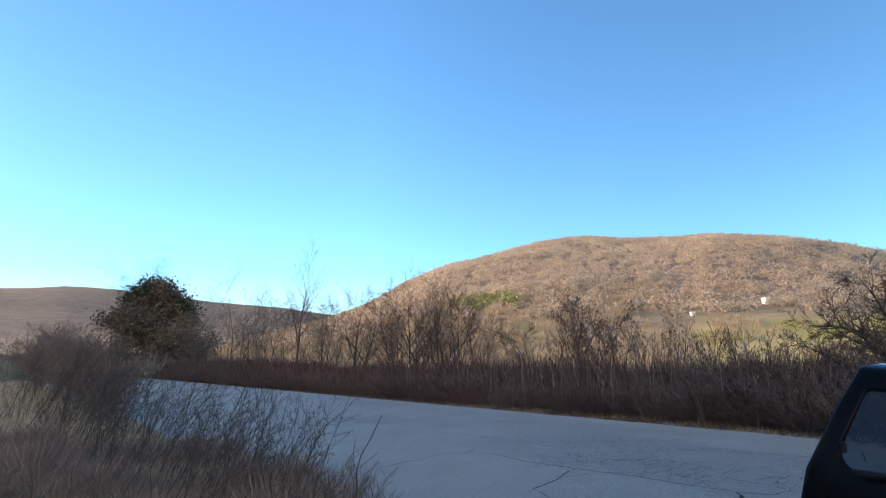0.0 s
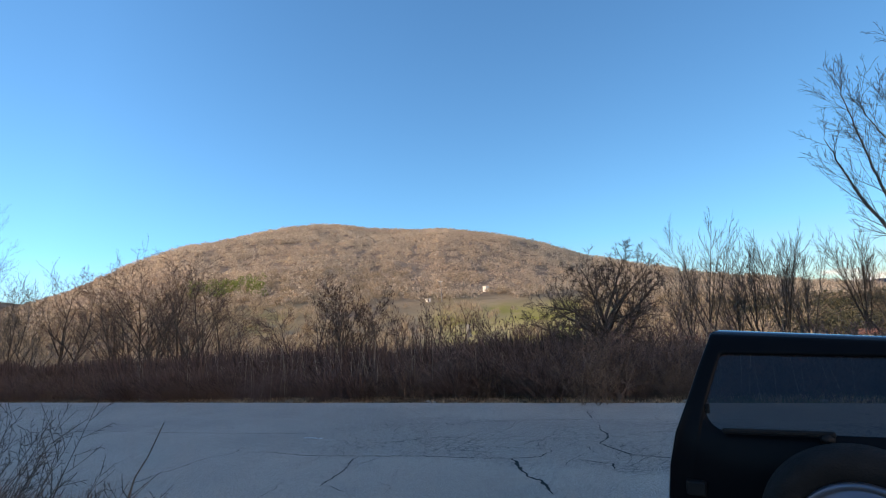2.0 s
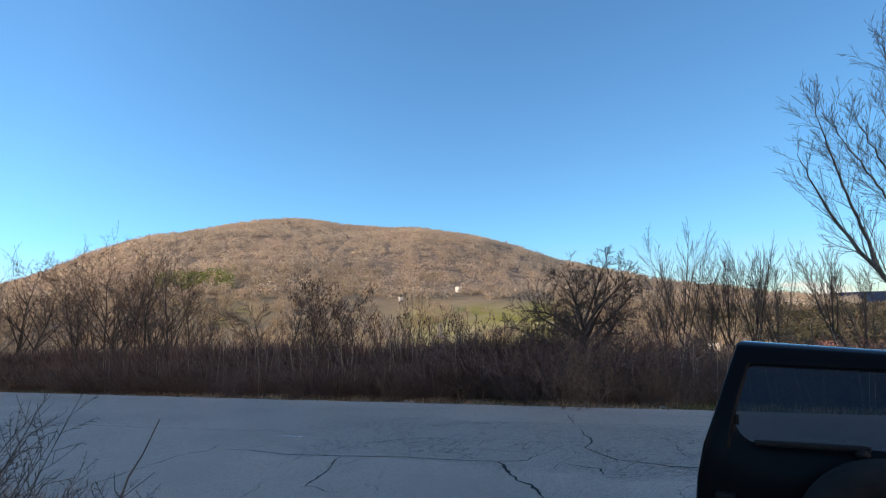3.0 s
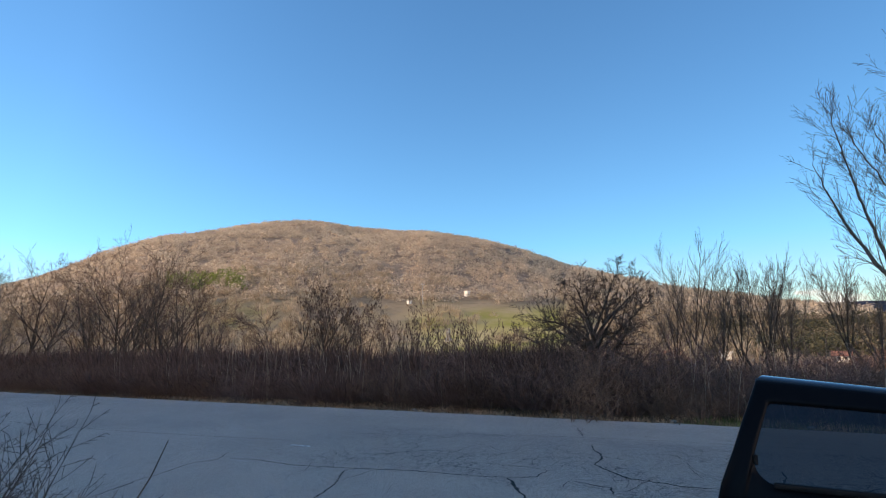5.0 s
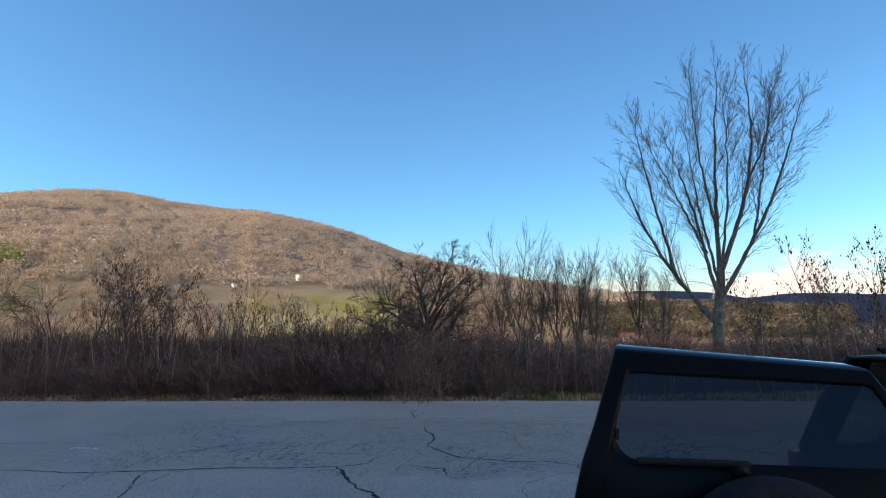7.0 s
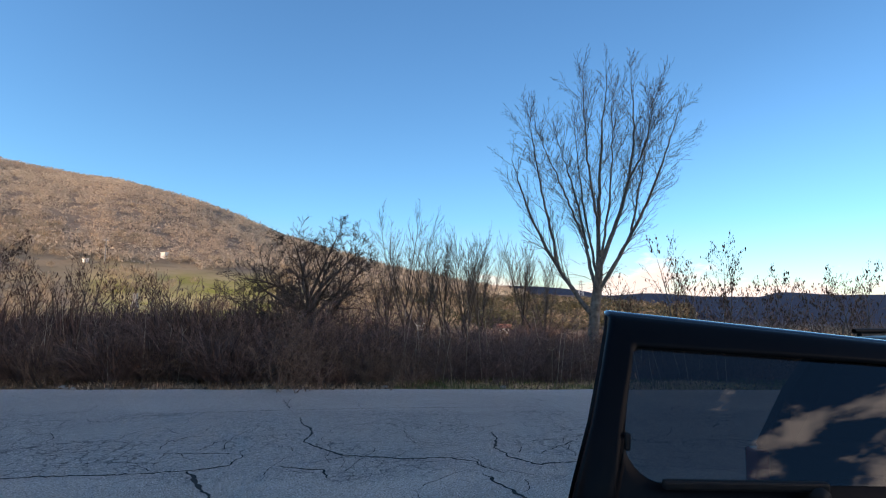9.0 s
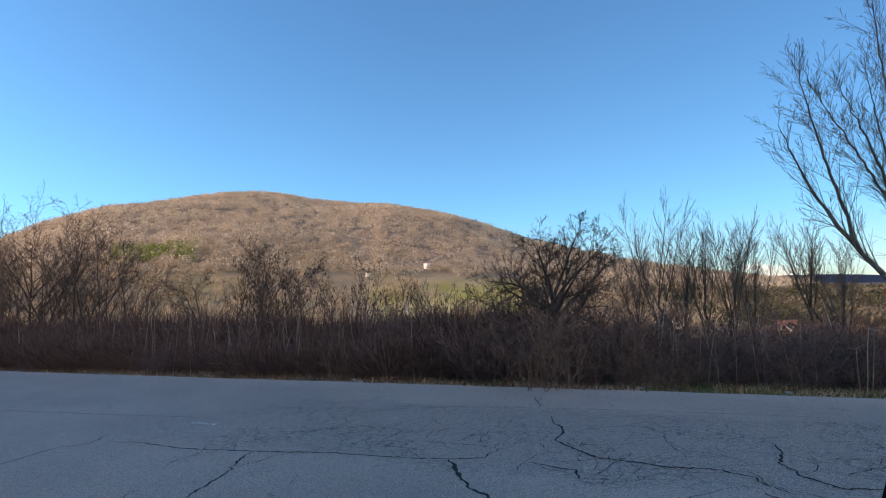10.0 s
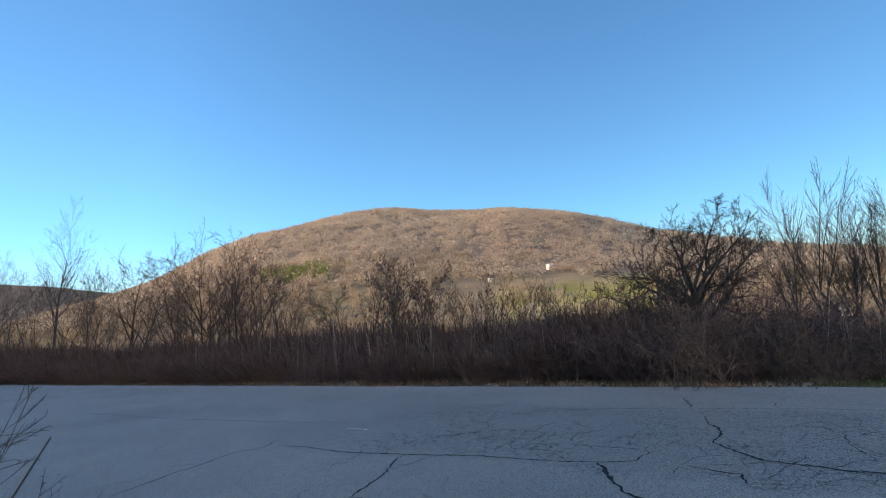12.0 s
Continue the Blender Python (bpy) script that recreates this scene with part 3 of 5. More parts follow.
def poplar(x, y, label):
    """The tall bare tree: a pale trunk that splits into long rising limbs in the shape of a vase."""
    rng = random.Random(31)
    root = new("tall_bare_tree")
    root.location = (x, y, land(x, y))
    fork = Vector((0.15, 0.0, 3.9))
    trunk = [(Vector((0, 0, -0.3)), 0.34), (Vector((0.0, 0, 0.4)), 0.27), (Vector((-0.02, 0.02, 2.0)), 0.235), (Vector((0.06, 0.02, 3.1)), 0.215), (fork, 0.19), (Vector((0.25, 0, 4.9)), 0.14)]
    v, f = stem_mesh([trunk], 12)
    mesh_object("trunk", v, f, BARK_PALE, root, smooth=True)
    side, back = Vector((0.93, -0.36, 0)), Vector((0.36, 0.93, 0))
    # each limb: where it leaves and ends (sideways, up), its bow, how far back it starts and ends, thickness
    limb_list = ((-0.05, 2.7, -3.5, 9.7, 0.5, 0.0, 0.3, 0.11), (-1.38, 4.6, -2.7, 11.6, 0.1, 0.1, -0.5, 0.07), (0.05, 3.8, -1.65, 11.1, -0.15, 0.0, 0.9, 0.08), (-0.2, 5.6, -2.3, 10.7, 0.0, 0.2, -0.7, 0.05),
                 (0.2, 4.4, 0.65, 13.2, 0.12, 0.0, 0.2, 0.10), (0.25, 6.3, -0.35, 13.0, 0.15, 0.04, -0.8, 0.06), (0.25, 4.8, 1.7, 13.2, -0.6, 0.0, 0.6, 0.10), (1.45, 8.4, 2.5, 12.0, -0.25, 0.25, -0.2, 0.05),
                 (0.28, 3.9, 3.35, 11.0, -0.35, 0.0, -0.6, 0.095), (1.52, 6.2, 2.4, 10.8, 0.0, -0.17, 0.6, 0.05), (0.3, 5.2, 0.8, 11.8, -0.2, 0.0, -1.4, 0.055), (0.1, 4.6, -0.8, 11.6, 0.1, 0.0, 1.6, 0.055))
    style = dict(steps=(7, 5, 3), kids=(1.05, 0.6), bare=(0.1, 0.1), wobble=0.07, up=(0.04, 0.05, 0.03), angle=(20, 42), ratio=0.46, thin=0.0056, child=0.6)
    for l0, z0, l1, z1, bow, b0, b1, r in limb_list:
        limb, p = [], side * l0 + back * b0 + Vector((0, 0, z0))
        n = 22
        for k in range(1, n + 1):
            t = k / n
            q = side * (l0 + (l1 - l0) * t - bow * math.sin(math.pi * t) + rng.gauss(0, 0.02)) + back * (b0 + (b1 - b0) * t + rng.gauss(0, 0.03)) + Vector((0, 0, z0 + (z1 - z0) * t))
            d = (q - p).normalized()
            limb.append((*p, *(q + d * 0.015), r * (1 - 0.94 * (k - 1) / n) + 0.004, r * (1 - 0.94 * t) + 0.004, 0))
            if t > 0.14:
                for _ in range(2 if rng.random() < 0.3 else 1):
                    out = rand_dir(rng)
                    out = (out - d * out.dot(d)).normalized()
                    a = radians(rng.uniform(18, 44))
                    twigs = []
                    grow(rng, twigs, q.copy(), d * math.cos(a) + out * math.sin(a), rng.uniform(0.9, 2.6) * (1.2 - 0.6 * t), max(0.009, r * (1 - 0.9 * t) * 0.30), 0, style)
                    limb += [(*s_[:8], s_[8] + 1) for s_ in twigs]
            p = q
        seg_objects("limb", "twig_spray", limb, 1, BARK, TWIG_PALE, root)
    # thin drooping shoots at the fork
    shoots = []
    st = dict(steps=(7, 4), kids=(0.9,), bare=(0.2,), wobble=0.16, up=(-0.10, 0.0), angle=(25, 60), ratio=0.35, thin=0.005)
    for k in range(12):
        a = rng.uniform(0, 6.28)
        grow(rng, shoots, Vector((0.15, 0, rng.uniform(2.8, 5.2))), Vector((math.cos(a), math.sin(a), 0.7)), rng.uniform(1.2, 2.4), 0.014, 0, st)
    v, f = tubes([s[:8] for s in shoots], 3)
    tagged(array_mesh("shoots", v, f, TWIG_PALE, root), kind="stuff")
    tagged(root, label, "tree")


def gnarled_oak(x, y, label):
    """Low wide oak: a short dark trunk, crooked spreading limbs and a dense rounded crown of twigs."""
    rng = random.Random(18)
    root = new("oak_tree")
    root.location = (x, y, land(x, y))
    trunk = [(Vector((0, 0, -0.2)), 0.22), (Vector((0.03, 0, 0.5)), 0.16), (Vector((-0.05, 0.02, 1.2)), 0.14), (Vector((0.03, 0, 1.7)), 0.10), (Vector((-0.04, 0.03, 2.1)), 0.05)]
    v, f = stem_mesh([trunk], 9)
    mesh_object("trunk", v, f, BARK_DARK, root, smooth=True)
    style = dict(steps=(8, 6, 5, 3), kids=(1.8, 1.4, 1.0), bare=(0.25, 0.1, 0.0), wobble=0.17, up=(0.02, 0.03, 0.04, 0.04), angle=(32, 68), ratio=0.48, thin=0.0052, child=0.64)
    for k in range(17):
        a = 2.4 * k
        z = 0.8 + 1.2 * (k / 16)
        tilt = radians(86 - 54 * k / 16)
        limb = []
        grow(rng, limb, Vector((0, 0, z)), Vector((math.cos(a) * math.sin(tilt), math.sin(a) * math.sin(tilt), math.cos(tilt) + 0.1)), 2.45 - 0.45 * k / 16, 0.085 - 0.0018 * k, 0, style)
        seg_objects("limb", "twig_spray", limb, 2, BARK_DARK, BARK_DARK, root)
    tagged(root, label, "tree")


poplar(10.45, 16.5, "tall bare poplar tree with pale bark and rising limbs")

def fan_tree(x, y, top, label, seed, limbs=5, clear=0.42, spread=24, bark=BARK, twig=TWIG_PALE, r=0.075, group=""):
    """A slim bare tree: a clear trunk that parts into a fan of rising limbs with fine upright twigs."""
    rng = random.Random(seed)
    root = new("young_bare_tree")
    root.location = (x, y, land(x, y))
    h = top - land(x, y)
    bend = [Vector((rng.gauss(0, 0.05) * k, rng.gauss(0, 0.05) * k, h * clear * k / 4)) for k in range(5)]
    v, f = stem_mesh([[(p - Vector((0, 0, 0.15)) if k == 0 else p, r * (1.15 - 0.09 * k)) for k, p in enumerate(bend)]], 7)
    mesh_object("trunk", v, f, bark, root, smooth=True)
    style = dict(steps=(10, 6, 4), kids=(2.1, 1.2), bare=(0.10, 0.1), wobble=0.05, up=(0.03, 0.04, 0.03), angle=(16, 36), ratio=0.40, thin=0.0042, child=0.55)
    for k in range(limbs):
        a = 2 * math.pi * (k + rng.random() * 0.5) / limbs
        tilt = radians(spread) * (0.25 if k == 0 else rng.uniform(0.6, 1.15))
        z = 1.0 if k < 3 else rng.uniform(0.6, 0.95)
        p = bend[4] * z
        limb = []
        grow(rng, limb, p.copy(), Vector((math.cos(a) * math.sin(tilt), math.sin(a) * math.sin(tilt), math.cos(tilt))), (h - p.z) * rng.uniform(0.70, 0.86), r * 0.5, 0, style)
        seg_objects("limb", "twig_spray", limb, 1, bark, twig, root)
    return tagged(root, label, "tree", group)


LEAN = (0.04, 0.0)
tree("bare_tree", -12.2, 9.8, 3.9, "small bare tree with dark twigs behind the roadside scrub", 1, FAN, LEAN, 3, 24, BARK_DARK, TWIG, scale_r=1.5)
tree("bare_tree", -10.0, 9.6, 4.3, "bare tree hung with dry brown seed clusters", 2, FAN, LEAN, 3, 18, BARK_DARK, TWIG, scale_r=1.5, pods=1500, pod_mat=POD)
gnarled_oak(-0.2, 8.9, "gnarled bare oak with a wide dark crown beside the road")
for k, (x, y, h) in enumerate(((2.55, 12.8, 4.9), (3.9, 13.0, 4.1), (4.45, 12.8, 4.25), (5.1, 13.2, 3.75), (1.65, 12.8, 3.4), (6.95, 14.5, 4.3), (7.9, 15.0, 3.5), (3.2, 13.6, 3.5))):
    fan_tree(x, y, h, "slender bare young tree in a roadside row", 20 + k, 6 + k % 3, 0.40 + 0.03 * (k % 3), 22, BARK_DARK, TWIG_TAN if k == 5 else TWIG_PALE, 0.048, "slender trees by the road")
tree("bare_tree", -30.2, 10.8, 7.3, "bare tree with a forked dark trunk", 41, FAN, (0.10, 0), 2, 14, BARK_DARK, TWIG, scale_r=1.3)
tree("bare_tree", -42.8, 11.8, 10.4, "tall thin bare tree with upright twigs", 42, UPRIGHT, (-0.06, 0), 1, 10, BARK_DARK, TWIG, scale_r=0.9)
for k, (x, y, h) in enumerate(((-23.0, 10.8, 6.3), (-20.6, 10.6, 6.0), (-18.6, 10.9, 5.2), (-25.6, 11.5, 5.6))):
    tree("bare_tree", x, y, h, "many-stemmed bare tree with brown twigs", 50 + k, FAN, (0.03, 0), 5, 26, BARK_DARK, TWIG, scale_r=1.4, group="bushy trees in the scrub")
for k, (x, y, h) in enumerate(((-15.6, 9.4, 3.2), (-7.7, 9.2, 3.4), (-6.2, 9.0, 3.0), (-4.8, 9.4, 2.6), (-3.4, 9.2, 2.4), (0.9, 10.5, 2.9), (-13.9, 10.2, 3.0), (-8.8, 9.0, 2.9), (-7.0, 10.2, 3.1), (-5.5, 9.8, 2.7), (-9.4, 10.4, 3.2), (-4.2, 10.3, 2.5), (-11.3, 10.6, 3.3), (-14.6, 9.0, 2.8), (-17.0, 10.0, 3.4), (-6.6, 8.6, 2.5))):
    tree("sapling", x, y, h, "thin bare sapling among brambles", 70 + k, SAPLING, LEAN, 3, 18, BARK_DARK, TWIG, pods=130 if k in (1, 2, 3, 8, 9, 11) else 0, pod_mat=POD, group="saplings in the scrub")
for k, (x, y, h) in enumerate(((-36, 11.5, 6.6), (-39.5, 12, 7.0), (-47, 12.5, 8.4), (-51, 11.0, 8.0), (-55, 13.0, 9.0), (-33.5, 12.4, 5.6), (-59.5, 11, 11.0), (-70, 12, 8.5), (-79, 12, 8.5), (-88, 13, 8.5), (-98, 12, 9.0), (-112, 13, 9.5))):
    tree("bare_tree", x, y, h, "bare roadside tree with thin tangled branches", 90 + k, FAN, (0.06, 0), 4, 24, BARK_DARK, TWIG_TAN, scale_r=0.8, group="trees along the road")
leafy = tree("leafy_oak", -93, 8.8, 17.5, "broad tree still holding dull brown and green leaves", 120, OAK, (0, 0), 4, 30, BARK_DARK, TWIG)
rng = random.Random(121)
leaf_low, leaf_high = [], []
for k in range(110):
    a, q, h = rng.uniform(0, 6.28), math.sqrt(rng.random()), rng.uniform(0.6, 14.5)
    w = 8.6 * q * (1 - (max(0, h - 4.5) / 11) ** 2)
    for _ in range(330):
        p = (w * math.cos(a) + rng.gauss(0, 0.9), w * math.sin(a) + rng.gauss(0, 0.9), max(0.1, h + rng.gauss(0, 0.7)))
        (leaf_high if h > 10.5 and math.cos(a) < 0.5 else leaf_low).append(p)
for nm, pts, mt in (("brown_leaves", leaf_low, DRY_LEAF), ("green_leaves", leaf_high, GREEN_LEAF)):
    v, f = bits(pts, 0.42, 122, 0.7)
    tagged(array_mesh(nm, v, f, mt, leafy), kind="stuff")
for k, (x, y, h) in enumerate(((15.2, 18.0, 4.9), (17.0, 18.0, 4.7), (18.7, 18.0, 3.9), (12.9, 18.0, 3.4), (20.3, 18.0, 3.1), (22.2, 18.0, 3.6), (25.0, 19.0, 4.4))):
    tree("locust_tree", x, y, h, "thin bare tree with hanging dry leaves and pods", 140 + k, SAPLING, (0.0, 0), 3, 16, BARK, TWIG, pods=420, pod_mat=POD, pod_size=0.15, group="podded trees")


# ---- roadside scrub ----
def bramble_mesh(seed, n, height, width, mat):
    rng = random.Random(seed)
    segs = []
    st = dict(steps=(6, 4, 3), kids=(1.5, 1.0), bare=(0.15, 0.1), wobble=0.2, up=(-0.03, 0.03, 0.02), angle=(25, 65), ratio=0.42, thin=0.0035)
    for _ in range(n):
        p = Vector((rng.uniform(-width, width), rng.uniform(-width * 0.6, width * 0.6), -0.1))
        d = Vector((rng.gauss(0, 0.32), rng.gauss(0, 0.32), 1))
        grow(rng, segs, p, d, height * rng.uniform(0.5, 1.1), 0.008, 0, st)
    v, f = tubes([s[:8] for s in segs], 3)
    me = bpy.data.meshes.new("bramble")
    me.from_pydata(v.tolist(), [], f.tolist())
    me.materials.append(mat)
    return me


def build_scrub():
    kinds = [bramble_mesh(300 + k, 46, 1.25, 0.85, (TWIG_RED, TWIG, TWIG_RED, TWIG)[k]) for k in range(4)]
    rng = random.Random(9)
    for row, (y0, lo, hi) in enumerate(((6.1, 0.75, 1.05), (7.2, 1.0, 1.4), (8.6, 1.1, 1.6))):
        x = -120.0
        while x < 26:
            s = rng.uniform(lo, hi)
            if -3.3 < x < 0.8:
                s *= 1.22
            elif x < -5:
                s *= 0.88
            yy = y0 + rng.uniform(-0.35, 0.35) + (0.8 if x > 5 else 0)
            ob = new("bramble_bush", kinds[rng.randrange(4)])
            ob.matrix_world = Matrix.LocRotScale((x, yy, land(x, yy)), Euler((0, 0, rng.uniform(0, 6.28))), (s * 1.15, s * 1.15, s * rng.uniform(0.85, 1.1)))
            tagged(ob, "tangled leafless bramble bush with dark reddish stems", "bush", "roadside scrub")
            x += rng.uniform(0.9, 1.4) * (1 if x > -30 else 1.5 if x > -70 else 2.6)


build_scrub()


# ---- far woods: bare trees on the hill, too many to count ----
def tufts(name, places, height, blades, mat, seed, width=0.10, flare=0.55):
    """Bare far trees, each a bundle of thin upright slivers; places: rows of x, y, z, size."""
    r = np.random.default_rng(seed)
    p = np.repeat(np.asarray(places), blades, axis=0)
    n = len(p)
    size = p[:, 3] * r.uniform(0.7, 1.15, n)
    a = r.uniform(0, 2 * math.pi, n)
    off = np.sqrt(r.uniform(0, 1, n)) * size * height * flare
    top = np.stack([np.cos(a) * off, np.sin(a) * off, size * height * (1.05 - 0.55 * (off / (size * height * flare)) ** 2) * r.uniform(0.8, 1.0, n)], axis=1)
    root = p[:, :3] + np.stack([np.cos(a) * off * 0.35, np.sin(a) * off * 0.35, size * height * r.uniform(0.0, 0.5, n)], axis=1)
    tip = p[:, :3] + top
    b = r.uniform(0, 2 * math.pi, n)
    w = np.stack([np.cos(b), np.sin(b), r.uniform(-0.3, 0.3, n)], axis=1) * (size * height * width)[:, None]
    mid = root * 0.35 + tip * 0.65
    v = np.stack([root, mid - w, tip, mid + w], axis=1).reshape(-1, 3)
    f = (np.arange(n) * 4)[:, None] + np.arange(4)[None, :]
    return array_mesh(name, v, f, mat)


def crowns(name, places, width, height, blades, mat, seed, length=1.3, breadth=0.5):
    """Rounded bare crowns of far trees, each a loose shell of small twig sprays; places: rows of x, y, z, size."""
    r = np.random.default_rng(seed)
    p = np.repeat(np.asarray(places), blades, axis=0)
    n = len(p)
    a, up = r.uniform(0, 2 * math.pi, n), r.uniform(-0.15, 1.0, n)
    ring = np.sqrt(np.maximum(0, 1 - up ** 2))
    out = np.stack([np.cos(a) * ring, np.sin(a) * ring, up], axis=1)
    reach = p[:, 3] * r.uniform(0.45, 1.08, n)
    at = p[:, :3] + out * reach[:, None] * np.array([[width, width, height]]) + np.array([[0, 0, 0.3]])
    face = out + r.normal(size=(n, 3)) * 0.45
    u = np.cross(face, r.normal(size=(n, 3)))
    u /= np.linalg.norm(u, axis=1, keepdims=True)
    w = np.cross(face, u)
    w /= np.linalg.norm(w, axis=1, keepdims=True)
    s = (p[:, 3] * r.uniform(0.6, 1.3, n))[:, None]
    v = np.stack([at - u * s * length / 2, at - w * s * breadth / 2, at + u * s * length / 2, at + w * s * breadth / 2], axis=1).reshape(-1, 3)
    f = (np.arange(n) * 4)[:, None] + np.arange(4)[None, :]
    return array_mesh(name, v, f, mat)


def polar_places(seed, n, az, rr, keep, size=(0.7, 1.3)):
    rng = random.Random(seed)
    out = []
    while len(out) < n:
        a, r = rng.uniform(*az), math.sqrt(rng.uniform(rr[0] ** 2, rr[1] ** 2))
        x, y = CX + r * math.sin(radians(a)), CY + r * math.cos(radians(a))
        z = land(x, y)
        n -= 0.02           # no endless search
        if keep(a, r, math.degrees(math.atan2(z - 1.65, r)), x, y):
            out.append((x, y, z, rng.uniform(*size)))
    return out


def hill_keep(a, r, e, x, y):
    if -31 < a < -11 and e < 2.9 + 0.5 * fbm(x, y, 40, 2, 2.2):
        return False
    if (abs(a + 21.7) < 1.1 and 2.5 < e < 3.95) or (abs(a + 28) < 1.2 and e < 3.3):
        return False
    if fbm(x, y, 22, 2, 5.5) < -0.62:
        return False
    return e < 13 and r < 625 and y > 60


hill_woods = polar_places(11, 15500, (-72, 14), (180, 628), hill_keep, (0.4, 1.5))
tagged(crowns("hill_woods", hill_woods, 2.5, 2.3, 46, WOODS, 12, 0.95, 0.36), "brown leafless woods covering the sunlit hill", "woods", kind="stuff")
hill_scrub = polar_places(13, 2600, (-95, 8), (70, 240), lambda a, r, e, x, y: not (-30 < a < -12) or fbm(x, y, 25, 2, 4.4) > 0.35, (0.5, 1.2))
tagged(tufts("valley_scrub", hill_scrub, 3.0, 70, SCRUB, 14, 0.02, 0.8), "pale leafless scrub at the foot of the hill", "woods", kind="stuff")
pines = polar_places(15, 150, (-51.5, -44.5), (180, 480), lambda a, r, e, x, y: 4.5 < e < 5.6 + (a + 51.5) * 0.08, (0.6, 1.0))
tagged(crowns("young_pines", pines, 1.7, 3.6, 44, PINES, 16, 1.2, 0.5), "patch of light green young pines on the hillside", "woods", kind="stuff")
east_woods = polar_places(17, 2600, (0, 30), (85, 330), lambda a, r, e, x, y: e < 1.0 - 0.06 * max(0, a - 8), (0.5, 1.1))
tagged(crowns("valley_woods", east_woods, 1.7, 2.0, 60, DARK_WOODS, 18, 0.75, 0.28), "dark green and brown woods across the valley", "woods", kind="stuff")
TOP = ((-120, 2.3), (-39, 2.1), (-28, 1.5), (-15.7, 1.6), (-8, 1.6), (-5.9, 1.5), (-3.9, 1.5), (-2.5, 1.72), (-1.1, 1.6), (0.15, 1.15), (2.2, 0.85), (6.6, 0.75), (26, 0.8))


def thicket_places(seed, n, y, low):
    """Clumps of the roadside thicket, whose crest rises and falls along the road; low: how far they stay under it."""
    rng = random.Random(seed)
    out = []
    for _ in range(n):
        x = 26 - 100 * rng.random() ** 1.5
        yy = rng.uniform(*y) + (0.7 if x > 4 else 0)
        z = land(x, yy) - 0.05
        out.append((x, yy, z, max(0.4, float(profile(TOP, x)) * rng.uniform(0.8, 1.02) - low - z)))
    return out


tagged(tufts("roadside_thicket", thicket_places(61, 620, (7.4, 9.6), 0.0), 1.0, 330, THICKET, 62, 0.0065, 0.9), "dense dark leafless thicket behind the road verge", "thicket", kind="stuff")
tagged(tufts("bramble_thicket", thicket_places(63, 460, (5.75, 7.3), 0.55), 1.0, 260, THICKET, 64, 0.007, 1.15), "low dark tangle of leafless brambles along the road", "thicket", kind="stuff")
mid_scrub = polar_places(19, 1500, (-90, 60), (24, 80), lambda a, r, e, x, y: y > 15 and (a < -9 or fbm(x, y, 12, 2, 6.6) > 0.25), (0.5, 1.2))
tagged(tufts("meadow_scrub", mid_scrub, 1.7, 80, THICKET, 20, 0.012, 1.1), "low leafless scrub behind the roadside trees", "scrub", kind="stuff")


# ---- buildings across the valley ----
def on_land(az, elev, start=30.0, eye=(1.9, -5.5, 1.62)):
    """The place where the line of sight at that bearing and height meets the ground."""
    r = start
    while r < 800:
        x, y = eye[0] + r * math.sin(radians(az)), eye[1] + r * math.cos(radians(az))
        if land(x, y) >= eye[2] + r * math.tan(radians(elev)):
            break
        r += 1.0
    return x, y, land(x, y)


def box(bm, x0, x1, y0, y1, z0, z1, bevel=0.0):
    made = bmesh.ops.create_cube(bm, size=1.0, matrix=Matrix.LocRotScale(((x0 + x1) / 2, (y0 + y1) / 2, (z0 + z1) / 2), None, (x1 - x0, y1 - y0, z1 - z0)))
    if bevel:
        es = list({e for v in made["verts"] for e in v.link_edges})
        bmesh.ops.bevel(bm, geom=es, offset=bevel, segments=2, profile=0.5, affect="EDGES")
    return bm


def house(x, y, z, w, d, h, label, rz=0.0, roof=1.2, wall=PLASTER, flat=False, windows=2):
    root = new("house")
    root.matrix_world = pose(x, y, z, 0, 0, rz)
    part("wall", box(bmesh.new(), -w / 2, w / 2, -d / 2, d / 2, -1.5, h), wall, root)
    bm = bmesh.new()
    if flat:
        box(bm, -w / 2 - 0.15, w / 2 + 0.15, -d / 2 - 0.15, d / 2 + 0.15, h, h + 0.2)
    else:
        e = 0.35
        pts = [bm.verts.new(p) for p in ((-w / 2 - e, -d / 2 - e, h - 0.1), (w / 2 + e, -d / 2 - e, h - 0.1), (w / 2 + e, d / 2 + e, h - 0.1), (-w / 2 - e, d / 2 + e, h - 0.1), (-w / 2 - e, 0, h + roof), (w / 2 + e, 0, h + roof))]
        for f in ((0, 1, 5, 4), (2, 3, 4, 5), (0, 4, 3), (1, 2, 5), (3, 2, 1, 0)):
            bm.faces.new([pts[k] for k in f])
    part("roof", bm, ROOF_TILE if not flat else wall, root)
    for k in range(windows):
        wx = -w / 2 + w * (k + 0.5) / windows
        win = part("window", box(bmesh.new(), wx - w * 0.1, wx + w * 0.1, -d / 2 - 0.04, -d / 2 + 0.05, h * 0.35, h * 0.75), DARK_OPENING, root)
        part("sill", box(bmesh.new(), wx - w * 0.12, wx + w * 0.12, -d / 2 - 0.12, -d / 2 + 0.02, h * 0.31, h * 0.35), wall, win)
    tagged(root, label, "house")


